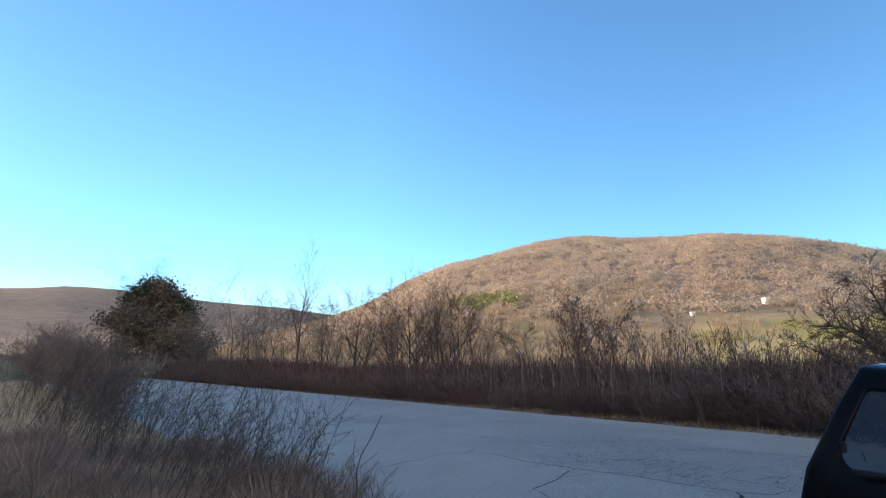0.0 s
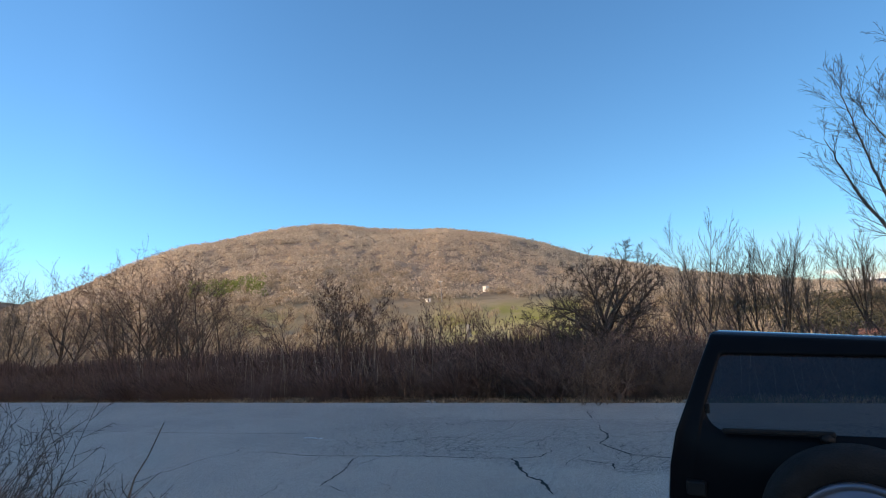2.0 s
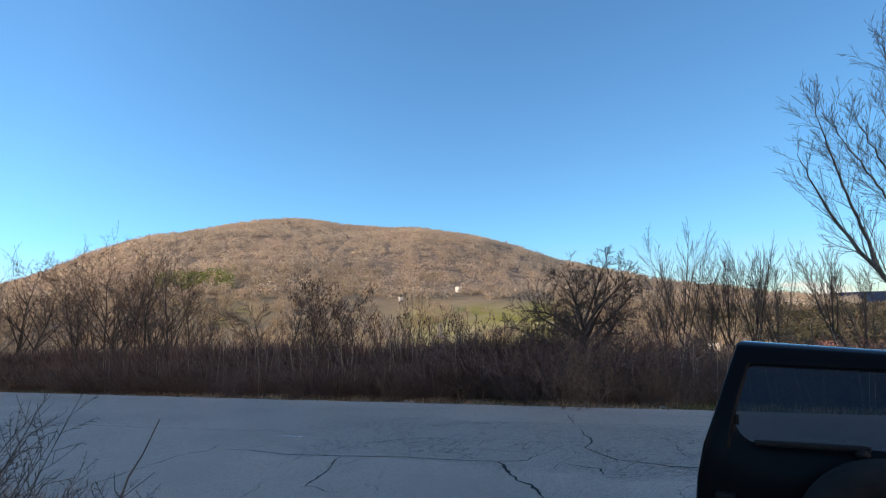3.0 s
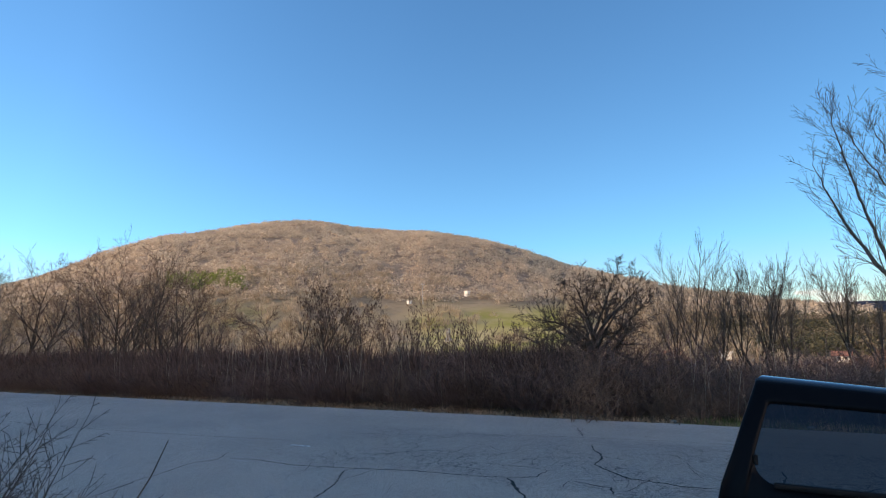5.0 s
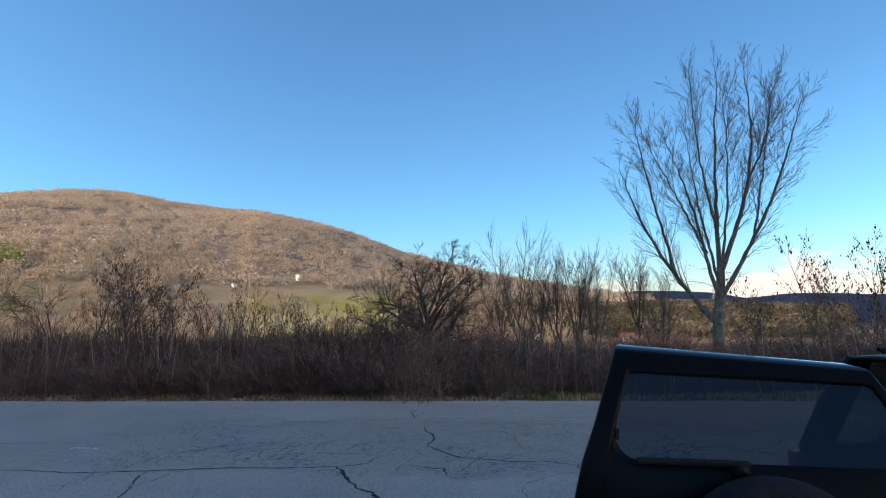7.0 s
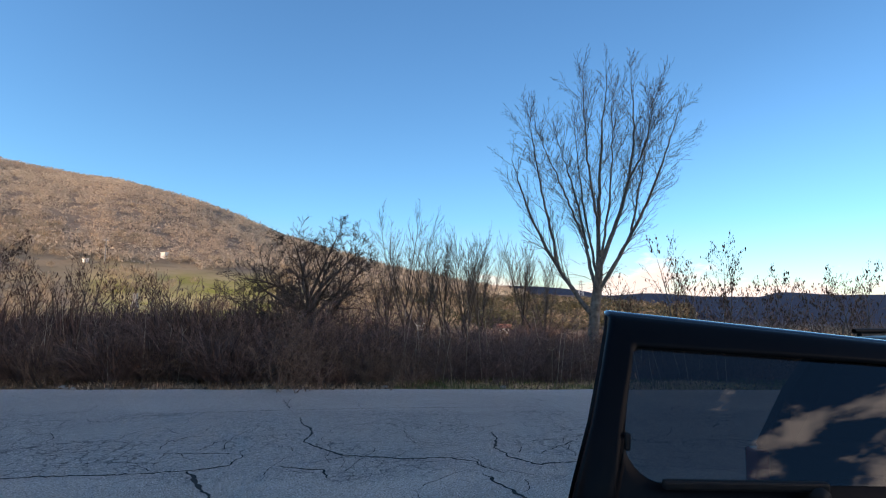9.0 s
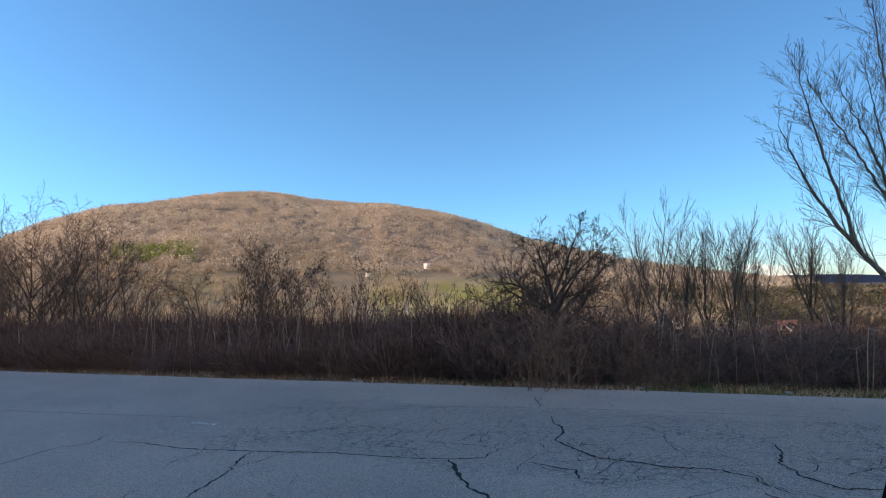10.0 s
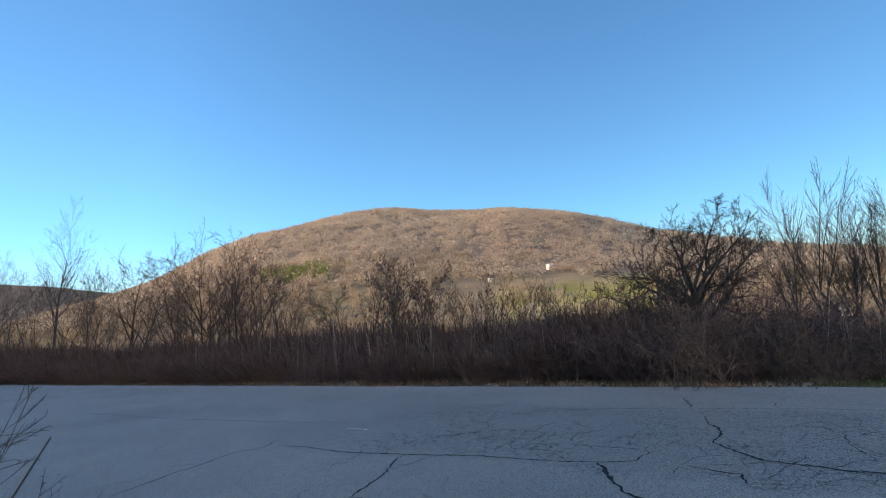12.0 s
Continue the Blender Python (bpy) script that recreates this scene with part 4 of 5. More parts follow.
hx, hy, hz = on_land(-21.74, 3.75)
house(hx, hy, hz + 0.4, 1.6, 1.5, 1.35, "small white house at the edge of the hill woods", -22, flat=True, windows=0)
hx, hy, hz = on_land(-27.96, 3.05)
house(hx, hy, hz, 1.1, 1.1, 0.8, "tiny white hut above the green field", -25, flat=True, windows=0)
for az, el, w, h, lab in ((-1.4, -3.0, 1.6, 0.9, "low house with pinkish walls and a tiled roof"), (12.1, -3.0, 1.4, 0.8, "low pale house among scrub in the valley")):
    hx, hy, hz = on_land(az, el, 26)
    house(hx, hy, max(hz, 1.62 + 60 * math.tan(radians(el)) - 3), w, 2.2, h, lab, -az, 0.45)
hx, hy, hz = on_land(3.2, -2.9, 26)
house(hx, hy, hz, 1.3, 1.2, 0.8, "small white shed in the valley scrub", -3, flat=True, windows=1)
# pale stone pillar in the field
px, py, pz = on_land(-23.9, -0.9)
root = new("stone_pillar")
root.location = (px, py, pz)
d_ = math.hypot(px - 1.9, py + 5.5)
ph = d_ * math.tan(radians(1.35))
part("base", box(bmesh.new(), -ph * 0.2, ph * 0.2, -ph * 0.2, ph * 0.2, -0.5, ph * 0.25, 0.04), STONE, root)
part("shaft", box(bmesh.new(), -ph * 0.13, ph * 0.13, -ph * 0.13, ph * 0.13, ph * 0.25, ph, 0.04), STONE, root)
tagged(root, "pale weathered stone pillar at the edge of the field", "pillar")


def pole(x, y, z, h, label, arms=True):
    root = new("utility_pole")
    root.location = (x, y, z)
    v, f = stem_mesh([[(Vector((0, 0, -0.5)), 0.16), (Vector((0, 0, h)), 0.10)]], 8)
    mesh_object("pole", v, f, STONE, root)
    if arms:
        part("crossarm", box(bmesh.new(), -0.8, 0.8, -0.06, 0.06, h - 0.5, h - 0.38), METAL_GREY, root)
    tagged(root, label, "pole")


for az, el, h in ((-64.0, 2.3, 7.5), (-26.5, 3.0, 7.0)):
    px, py, pz = on_land(az, el)
    pole(px, py, pz, h, "slim grey utility pole on the slope")


def pylon(x, y, z, h):
    root = new("lattice_pylon")
    root.location = (x, y, z)
    segs = []
    for sx, sy in ((-1, -1), (1, -1), (1, 1), (-1, 1)):
        segs.append((sx * 2, sy * 2, -1, sx * 0.4, sy * 0.4, h, 0.16, 0.1))
    for k in range(7):
        a, b = 2 - 1.6 * k / 7, 2 - 1.6 * (k + 1) / 7
        for (sx, sy), (tx, ty) in (((-1, -1), (1, -1)), ((1, -1), (1, 1)), ((1, 1), (-1, 1)), ((-1, 1), (-1, -1))):
            segs.append((sx * a, sy * a, h * k / 7, tx * b, ty * b, h * (k + 1) / 7, 0.09, 0.09))
    v, f = tubes(segs, 4)
    array_mesh("lattice", v, f, METAL_GREY, root)
    for zz, ww in ((0.78, 3.0), (0.92, 2.2)):
        part("crossarm", box(bmesh.new(), -ww, ww, -0.15, 0.15, h * zz, h * zz + 0.25), METAL_GREY, root)
    tagged(root, "grey lattice pylon on the far side of the valley", "pylon")


px, py = CX + 420 * math.sin(radians(19.9)), CY + 420 * math.cos(radians(19.9))
pylon(px, py, land(px, py) - 1, 14)


# ---- cracks and paint on the road ----
CRACKS = (
    ((-13.18, 0.79), (-11.9, 0.72), (-9.9, 0.71), (-8.5, 0.74), (-7.2, 0.84), (-6.2, 0.92), (-5.2, 1.02), (-4.4, 1.12)),
    ((-4.4, -2.6), (-4.5, -2.1), (-4.57, -1.8), (-4.6, -1.4), (-4.7, -0.9), (-4.66, -0.7), (-4.5, -0.5), (-4.74, -0.04)),
    ((-1.8, -1.7), (-1.9, -1.25), (-2.0, -0.9), (-2.2, -0.5), (-2.23, -0.25)),
    ((-4.36, -0.38), (-3.9, -0.28), (-3.2, -0.38), (-2.4, -0.27), (-1.8, -0.16), (-1.3, -0.07), (-0.6, -0.05), (0.0, 0.05), (0.33, 0.18), (0.4, 0.6)),
    ((-0.01, 0.03), (0.1, -0.11), (0.28, -0.46), (0.47, -0.75), (0.66, -0.86), (0.9, -1.3)),
    ((-0.52, 0.68), (-0.18, 0.65), (0.2, 0.64), (0.36, 0.6)),
    ((0.68, 2.46), (0.75, 2.05), (0.91, 1.82), (0.97, 1.5), (0.94, 1.1), (1.05, 0.95), (1.43, 0.53), (1.77, 0.46), (2.1, 0.36), (2.5, 0.4), (2.8, 0.25), (2.9, 0.0), (3.06, -0.16)),
    ((-1.8, 2.72), (-1.0, 2.78), (0.0, 2.95), (0.84, 3.03), (1.95, 3.14), (4.6, 3.2)),
    ((0.18, 3.94), (0.28, 3.5), (0.43, 3.06)),
    ((0.82, 0.16), (1.09, 0.06), (1.28, 0.03), (1.35, -0.24)),
    ((2.84, -0.17), (2.9, -0.4), (3.0, -0.62), (3.2, -1.1)),
    ((3.24, 1.6), (3.26, 1.25), (3.15, 0.81), (3.23, 0.39), (3.45, 0.1), (3.81, 0.18), (4.5, 0.2)),
    ((3.6, 0.52), (4.0, 0.88), (4.25, 1.12), (5.0, 1.25)),
    ((1.88, 2.1), (2.05, 1.92)),
    ((4.4, 3.95), (4.6, 3.68)),
)
CRACK_WIDTH = (0.016, 0.014, 0.02, 0.02, 0.034, 0.012, 0.024, 0.012, 0.014, 0.016, 0.028, 0.022, 0.014, 0.02, 0.02)


def build_cracks():
    rng = random.Random(5)
    for line, width in zip(CRACKS, CRACK_WIDTH):
        pts = []
        for (x0, y0), (x1, y1) in zip(line, line[1:]):
            n = max(2, int(math.hypot(x1 - x0, y1 - y0) / 0.045))
            for k in range(n):
                t = k / n
                pts.append((x0 + (x1 - x0) * t + rng.gauss(0, 0.011), y0 + (y1 - y0) * t + rng.gauss(0, 0.011)))
        pts.append(line[-1])
        verts, faces = [], []
        for i, (x, y) in enumerate(pts):
            a, b = pts[max(i - 1, 0)], pts[min(i + 1, len(pts) - 1)]
            dx, dy = b[0] - a[0], b[1] - a[1]
            s = math.hypot(dx, dy) or 1
            w = width * rng.uniform(0.25, 0.85) * min(1, 0.3 + 6 * min(i, len(pts) - 1 - i) / len(pts))
            verts += [(x - dy / s * w, y + dx / s * w, 0.004), (x + dy / s * w, y - dx / s * w, 0.004)]
            if i:
                j = 2 * i
                faces.append((j - 2, j - 1, j + 1, j))
        ob = mesh_object("road_crack", verts, faces, TAR)
        tagged(ob, "dark jagged crack in the asphalt", "crack", kind="structure")


build_cracks()


def build_fine_cracks():
    rng = random.Random(15)
    verts, faces = [], []
    for _ in range(180):
        x, y = rng.uniform(-4.0, 6.5), rng.uniform(-0.1, 2.8)
        if rng.random() < 0.25:
            x, y = rng.uniform(-9, 7), rng.uniform(-2.4, 4.4)
        a = rng.choice((0.0, 0.0, math.pi, 1.3, -1.5)) + rng.gauss(0, 0.35)
        w = rng.uniform(0.0022, 0.0052)
        steps = rng.randrange(5, 22)
        for k in range(steps):
            a += rng.gauss(0, 0.30)
            dx, dy = math.cos(a) * 0.06, math.sin(a) * 0.06
            q = w * rng.uniform(0.4, 1.3) * (1 if k < steps - 2 else 0.4)
            n = len(verts)
            sx, sy = -dy / 0.06 * q, dx / 0.06 * q
            verts += [(x - sx, y - sy, 0.003), (x + sx, y + sy, 0.003), (x + dx * 1.05 + sx * 0.9, y + dy * 1.05 + sy * 0.9, 0.003), (x + dx * 1.05 - sx * 0.9, y + dy * 1.05 - sy * 0.9, 0.003)]
            faces.append((n, n + 3, n + 2, n + 1))
            x, y = x + dx, y + dy
    ob = mesh_object("fine_cracks", verts, faces, TAR)
    tagged(ob, "fine dark cracks spread over the worn asphalt", "cracks", kind="stuff")


build_fine_cracks()
WORN_PAINT = material("worn_white_paint", (0.62, 0.61, 0.58), 0.8, second=(0.22, 0.22, 0.215), scale=22, contrast=(0.45, 0.6))
bm = bmesh.new()
box(bm, -4.15, -3.75, 0.75, 0.82, 0.0, 0.005)
ob = part("paint_mark", bm, WORN_PAINT, None)
tagged(ob, "worn scrap of white road paint on asphalt", "road marking", kind="structure")


# ---- verge: stones, leaf litter, grass ----
def blades(name, pts, h, w, seed, mat, lean=0.5):
    """Grass blades, each a bent strip of two triangles' width tapering to a tip."""
    r = np.random.default_rng(seed)
    p = np.asarray(pts)
    n = len(p)
    hh = h * r.uniform(0.4, 1.3, n)
    a = r.uniform(0, 2 * math.pi, n)
    out = np.stack([np.cos(a), np.sin(a), np.zeros(n)], axis=1)
    side = np.stack([-np.sin(a), np.cos(a), np.zeros(n)], axis=1)
    bend = (r.uniform(0.1, 1.0, n) * lean * hh)[:, None]
    ww = (w * r.uniform(0.6, 1.3, n))[:, None]
    up = np.array([[0, 0, 1.0]])
    mid = p + out * bend * 0.35 + up * (hh * 0.6)[:, None]
    tip = p + out * bend + up * (hh * 0.95)[:, None]
    v = np.stack([p - side * ww, p + side * ww, mid + side * ww * 0.7, mid - side * ww * 0.7, tip], axis=1).reshape(-1, 3)
    base = (np.arange(n) * 5)[:, None]
    f = np.concatenate([base + np.array([[0, 1, 2]]), base + np.array([[0, 2, 3]]), base + np.array([[3, 2, 4]])])
    return array_mesh(name, v, f, mat)


def scatter(seed, n, x, y, keep=None):
    rng = random.Random(seed)
    out = []
    for _ in range(n):
        px_, py_ = rng.uniform(*x), rng.uniform(*y)
        if keep is None or keep(px_, py_, rng):
            out.append((px_, py_, land(px_, py_) - 0.01))
    return out


def fore_keep(x, y, rng):
    return y < near_edge(x) - 0.02 + rng.gauss(0, 0.10) and fbm(x, y, 0.7, 2, 3.0) + rng.random() * 0.9 > 0.05


g1 = scatter(21, 80000, (-7, -0.1), (-8.5, -2.6), fore_keep) + scatter(121, 30000, (-16, -7), (-9, -1.6), fore_keep)
tagged(blades("dry_grass", g1, 0.17, 0.0030, 22, STRAW, 1.5), "matted dry straw-coloured grass on the road shoulder", "grass", kind="stuff")
g2 = scatter(23, 9000, (-60, -14), (-10, -4), lambda x, y, r: y < near_edge(x) - 0.05)
tagged(blades("far_dry_grass", g2, 0.4, 0.010, 24, STRAW, 0.8), "dry grass along the road shoulder", "grass", kind="stuff")
g3 = scatter(25, 16000, (-14, 9), (4.95, 6.4), lambda x, y, r: fbm(x, y, 0.8, 2, 1.0) + r.random() * 0.7 > 0.2)
tagged(blades("verge_grass", g3, 0.10, 0.004, 26, STRAW, 0.8), "short dry grass at the edge of the asphalt", "grass", kind="stuff")
g4 = scatter(27, 16000, (2.0, 16), (4.98, 7.2), lambda x, y, r: fbm(x, y, 1.2, 2, 6.0) + r.random() * 0.6 > 0.22)
tagged(blades("green_verge_grass", g4, 0.11, 0.005, 28, GREEN_GRASS, 0.7), "short green grass on the verge", "grass", kind="stuff")
litter = scatter(29, 9000, (-26, 12), (4.85, 6.2), lambda x, y, r: r.random() < math.exp(-abs(y - 5.05) * 1.6))
v, f = bits([(p[0], p[1], p[2] + 0.05) for p in litter], 0.055, 30, 0.7)
tagged(array_mesh("leaf_litter", v, f, DRY_LEAF), "dry fallen leaves along the road edge", "leaves", kind="stuff")


def stone(x, y, s, seed, label="rough pale stone at the road edge"):
    bm = bmesh.new()
    bmesh.ops.create_icosphere(bm, subdivisions=2, radius=s)
    for v in bm.verts:
        k = 1 + 0.35 * noise.noise(v.co * (1.4 / s) + Vector((seed, 0, 0)))
        v.co = Vector((v.co.x * k * 1.25, v.co.y * k, v.co.z * k * 0.65))
    ob = part("stone", bm, STONE, None)
    ob.location = (x, y, land(x, y) + s * 0.3)
    ob.rotation_euler = (0, 0, seed * 1.7)
    tagged(ob, label, "stone", "stones at the road edge")


stone(-14.9, 5.12, 0.10, 1)
rng = random.Random(77)
for k in range(26):
    stone(rng.uniform(-16, 8), 5.12 + abs(rng.gauss(0, 0.22)), rng.uniform(0.022, 0.06), 2 + k)


# pale dead stalks that stand up out of the scrub
def build_stalks():
    rng = random.Random(33)
    segs = []
    for _ in range(170):
        x = rng.choice((rng.uniform(-17, -2), rng.uniform(-12, -5), rng.uniform(2, 10)))
        y = rng.uniform(5.7, 7.6)
        h = rng.uniform(0.7, 1.75)
        p = Vector((x, y, land(x, y)))
        d = Vector((rng.gauss(0, 0.14), rng.gauss(0, 0.1), 1)).normalized()
        for k in range(4):
            q = p + d * h / 4
            segs.append((*p, *q, 0.008 - 0.0012 * k, 0.0068 - 0.0012 * k))
            p = q
            d = (d + rand_dir(rng) * 0.05).normalized()
        for _ in range(rng.randrange(4)):
            e = p + rand_dir(rng) * 0.12 + Vector((0, 0, 0.06))
            segs.append((*p, *e, 0.004, 0.003))
    v, f = tubes(segs, 4)
    tagged(array_mesh("dead_stalks", v, f, STALK), "pale dead stalks standing in the roadside scrub", "stalks", kind="stuff")


build_stalks()
for k, (x, d, h) in enumerate(((-15, 0.9, 1.9), (-18, 0.6, 2.3), (-20.5, 0.8, 2.7), (-23, 0.5, 3.0), (-26, 0.9, 3.4), (-29, 0.5, 3.7), (-32, 0.9, 4.0), (-36, 0.5, 4.4), (-41, 0.8, 4.8), (-47, 0.6, 5.2))):
    y = near_edge(x) - d
    tree("tall_shrub", x, y, h, "tall leafless many-stemmed shrub beside the road", 180 + k, FAN, (0.05, 0.03), 7, 26, SHOOT, SHOOT, scale_r=0.5, group="tall shrubs on the near shoulder")


# ---- shrubs on the near shoulder ----
def shrub(x, y, n, height, seed, label, lean=(0.35, 0.1), width=0.35, mat=BARK_DARK, thick=0.0088):
    height *= 1.3
    rng = random.Random(seed)
    segs = []
    st = dict(steps=(10, 4, 3), kids=(1.5, 0.8), bare=(0.3, 0.1), wobble=0.06, up=(0.0, 0.02, 0.02), angle=(22, 60), ratio=0.30, thin=0.0026, child=0.5)
    for _ in range(n):
        p = Vector((rng.uniform(-width, width), rng.uniform(-width, width), -0.05))
        d = Vector((lean[0] + rng.gauss(0, 0.22), lean[1] + rng.gauss(0, 0.22), 1))
        grow(rng, segs, p, d, height * rng.uniform(0.5, 1.1), thick, 0, st)
    v, f = tubes([s[:8] for s in segs], 3)
    ob = array_mesh("shrub", v, f, mat)
    ob.location = (x, y, land(x, y))
    tagged(ob, label, "shrub", "leafless shrubs on the shoulder")


for k, (x, y, n, h) in enumerate(((-1.6, -4.75, 5, 0.85), (-2.2, -4.7, 8, 1.05), (-2.7, -5.0, 8, 1.25), (-3.2, -4.6, 9, 1.1), (-3.4, -5.4, 11, 1.2), (-2.4, -5.6, 8, 1.0), (-4.0, -4.9, 8, 1.15), (-4.6, -4.3, 8, 1.0),
                                  (-4.4, -5.8, 11, 1.3), (-5.4, -5.0, 12, 1.3), (-6.5, -4.8, 14, 1.3), (-6.2, -6.2, 10, 1.3), (-8.0, -5.2, 16, 1.4), (-10, -5.0, 18, 1.5), (-13, -5.0, 20, 1.6), (-16, -5.5, 24, 1.8),
                                  (-7.2, -5.7, 14, 1.3), (-9.0, -6.2, 18, 1.5), (-11.5, -6.0, 20, 1.6), (-14, -6.6, 22, 1.8), (-17.5, -6.8, 22, 2.0), (-20, -5.6, 26, 2.0), (-26, -6.0, 28, 2.2), (-34, -6.4, 28, 2.4))):
    shrub(x, y, n, h, 400 + k, "leafless shrub of thin dark slanting twigs in dry grass", (0.28, 0.32), 0.4 if h < 1.35 else 0.7)
shrub(-1.1, -4.75, 26, 0.62, 450, "low tangle of thin leafless twigs at the road edge", (0.1, 0.1), 0.35)
shrub(-0.6, -5.0, 16, 0.5, 451, "low tangle of thin leafless twigs at the road edge", (0.1, 0.1), 0.3)


def lone_twig():
    segs = []
    pts = [Vector(p) for p in ((0, 0, -0.05), (0.01, 0.0, 0.5), (0.0, 0.01, 0.9), (0.02, 0.04, 1.02), (0.03, 0.12, 1.13), (0.0, 0.25, 1.31))]
    for k, (a, b) in enumerate(zip(pts, pts[1:])):
        segs.append((*a, *b, 0.0085 - 0.001 * k, 0.0075 - 0.001 * k))
    for mid, e in (((0.06, 0.06, 0.96), (0.12, 0.14, 1.03)), ((-0.04, 0.0, 0.95), (-0.08, 0.02, 1.04))):
        segs.append((*pts[2], *mid, 0.003, 0.0026))
        segs.append((*mid, *e, 0.0026, 0.0018))
    v, f = tubes(segs, 5)
    ob = array_mesh("twig", v, f, BARK_DARK)
    ob.location = (-0.75, -4.74, land(-0.75, -4.74))
    tagged(ob, "single forked bare twig at the road edge", "twig")


lone_twig()
tuss = [(x, y, land(x, y), 0.30 + 0.45 * max(0.0, fbm(x, y, 0.9, 2, 4.0) + 0.3)) for x, y, _ in scatter(41, 520, (-9, -0.6), (-8.5, -3.5), fore_keep)]
tagged(tufts("brown_tussocks", tuss, 1.0, 110, SHOOT, 42, 0.006, 0.95), "brown tussocks of dead stems in the dry grass", "tussocks", kind="stuff")


# ---- vehicles ----
CAR_PAINT = material("black_car_paint", (0.004, 0.0045, 0.006), 0.3, second=(0.006, 0.0065, 0.008), scale=3, spec=0.06)
CAR_GLOSS = material("polished_black_paint", (0.01, 0.011, 0.014), 0.12, second=(0.014, 0.015, 0.018), scale=3, spec=0.5, coat=1.0)
TRIM = material("black_plastic", (0.007, 0.007, 0.008), 0.6, spec=0.2, second=(0.011, 0.011, 0.011), scale=30, bump=0.1, bump_scale=300)
RUBBER = material("tyre_rubber", (0.009, 0.009, 0.009), 0.8, spec=0.2, second=(0.016, 0.015, 0.015), scale=12, bump=0.3, bump_scale=120)
SILVER = material("silver_wheel_cover", (0.13, 0.15, 0.19), 0.32, metal=0.7, second=(0.10, 0.115, 0.15), scale=6)
SEAT = material("dark_seat_cloth", (0.018, 0.02, 0.026), 0.9, second=(0.03, 0.032, 0.04), scale=60)
LENS_RED = material("red_lamp_lens", (0.18, 0.006, 0.006), 0.2)
LENS_CLEAR = material("clear_lamp_lens", (0.55, 0.56, 0.58), 0.15)
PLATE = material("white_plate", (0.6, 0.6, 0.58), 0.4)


def tinted_glass(name, tint):
    m = bpy.data.materials.new(name)
    m.use_nodes = True
    n, l = m.node_tree.nodes, m.node_tree.links
    n.remove(n["Principled BSDF"])
    tr = n.new("ShaderNodeBsdfTransparent")
    tr.inputs["Color"].default_value = (*tint, 1)
    gl = n.new("ShaderNodeBsdfGlossy")
    gl.inputs["Roughness"].default_value = 0.01
    gl.inputs["Color"].default_value = (0.9, 0.95, 1.0, 1)
    fr = n.new("ShaderNodeFresnel")
    fr.inputs["IOR"].default_value = 1.5
    mx = n.new("ShaderNodeMixShader")
    l.new(fr.outputs[0], mx.inputs["Fac"])
    l.new(tr.outputs[0], mx.inputs[1])
    l.new(gl.outputs[0], mx.inputs[2])
    l.new(mx.outputs[0], n["Material Output"].inputs["Surface"])
    return m


GLASS_REAR = tinted_glass("tinted_rear_glass", (0.17, 0.172, 0.168))
GLASS_SIDE = tinted_glass("side_glass", (0.62, 0.65, 0.65))


def lathe(bm, profile_pts, m, segments=40):
    """Turns (radius, along) points about the local z axis, then moves them by m."""
    rings = []
    for r, a in profile_pts:
        rings.append([bm.verts.new(m @ Vector((r * math.cos(2 * math.pi * k / segments), r * math.sin(2 * math.pi * k / segments), a))) for k in range(segments)])
    for a, b in zip(rings, rings[1:]):
        for k in range(segments):
            j = (k + 1) % segments
            bm.faces.new((a[k], a[j], b[j], b[k]))
    return bm


def loft(bm, sections, close=True):
    """Skin over rings of equally many points."""
    rows = [[bm.verts.new(p) for p in s] for s in sections]
    n = len(rows[0])
    for a, b in zip(rows, rows[1:]):
        for k in range(n if close else n - 1):
            j = (k + 1) % n
            bm.faces.new((a[k], a[j], b[j], b[k]))
    return bm


def slab(bm, quad, thick):
    """A thin plate over four or more corner points, thickened inwards along its normal."""
    c = [Vector(p) for p in quad]
    nrm = (c[1] - c[0]).cross(c[2] - c[0]).normalized() * thick
    a = [bm.verts.new(p) for p in c]
    b = [bm.verts.new(p - nrm) for p in c]
    n = len(c)
    bm.faces.new(a)
    bm.faces.new(b[::-1])
    for k in range(n):
        j = (k + 1) % n
        bm.faces.new((a[j], a[k], b[k], b[j]))
    return bm


def finish(ob, bevel=0.0, seg=2, solid=0.0):
    if solid:
        s = ob.modifiers.new("thickness", "SOLIDIFY")
        s.thickness = solid
    if bevel:
        b = ob.modifiers.new("bevel", "BEVEL")
        b.width, b.segments, b.limit_method = bevel, seg, "ANGLE"
    return ob


def wheel(parent, x, y, r, w, out):
    """One road wheel: tyre > rim with hub; out: +1 on the right-hand side."""
    m = pose(x, y, r, 0, 90 * out, 0)
    ty = part("tyre", lathe(bmesh.new(), [(r * 0.6, -w / 2), (r * 0.9, -w / 2), (r, -w * 0.34), (r, w * 0.34), (r * 0.9, w / 2), (r * 0.6, w / 2), (r * 0.56, 0), (r * 0.6, -w / 2)], m, 36), RUBBER, parent, smooth=True)
    part("rim", lathe(bmesh.new(), [(r * 0.6, w * 0.42), (r * 0.55, w * 0.25), (r * 0.3, w * 0.2), (r * 0.16, w * 0.34), (0.001, w * 0.34)], m, 30), SILVER, ty, smooth=True)


# rear face of the off-roader: set back Y and half width X by height Z
def rear_y(z):
    return float(np.interp(z, (0.5, 0.9, 1.15, 1.22, 1.3, 1.5, 1.58, 1.62), (0.0, 0.0, 0.015, 0.035, 0.075, 0.19, 0.25, 0.29)))


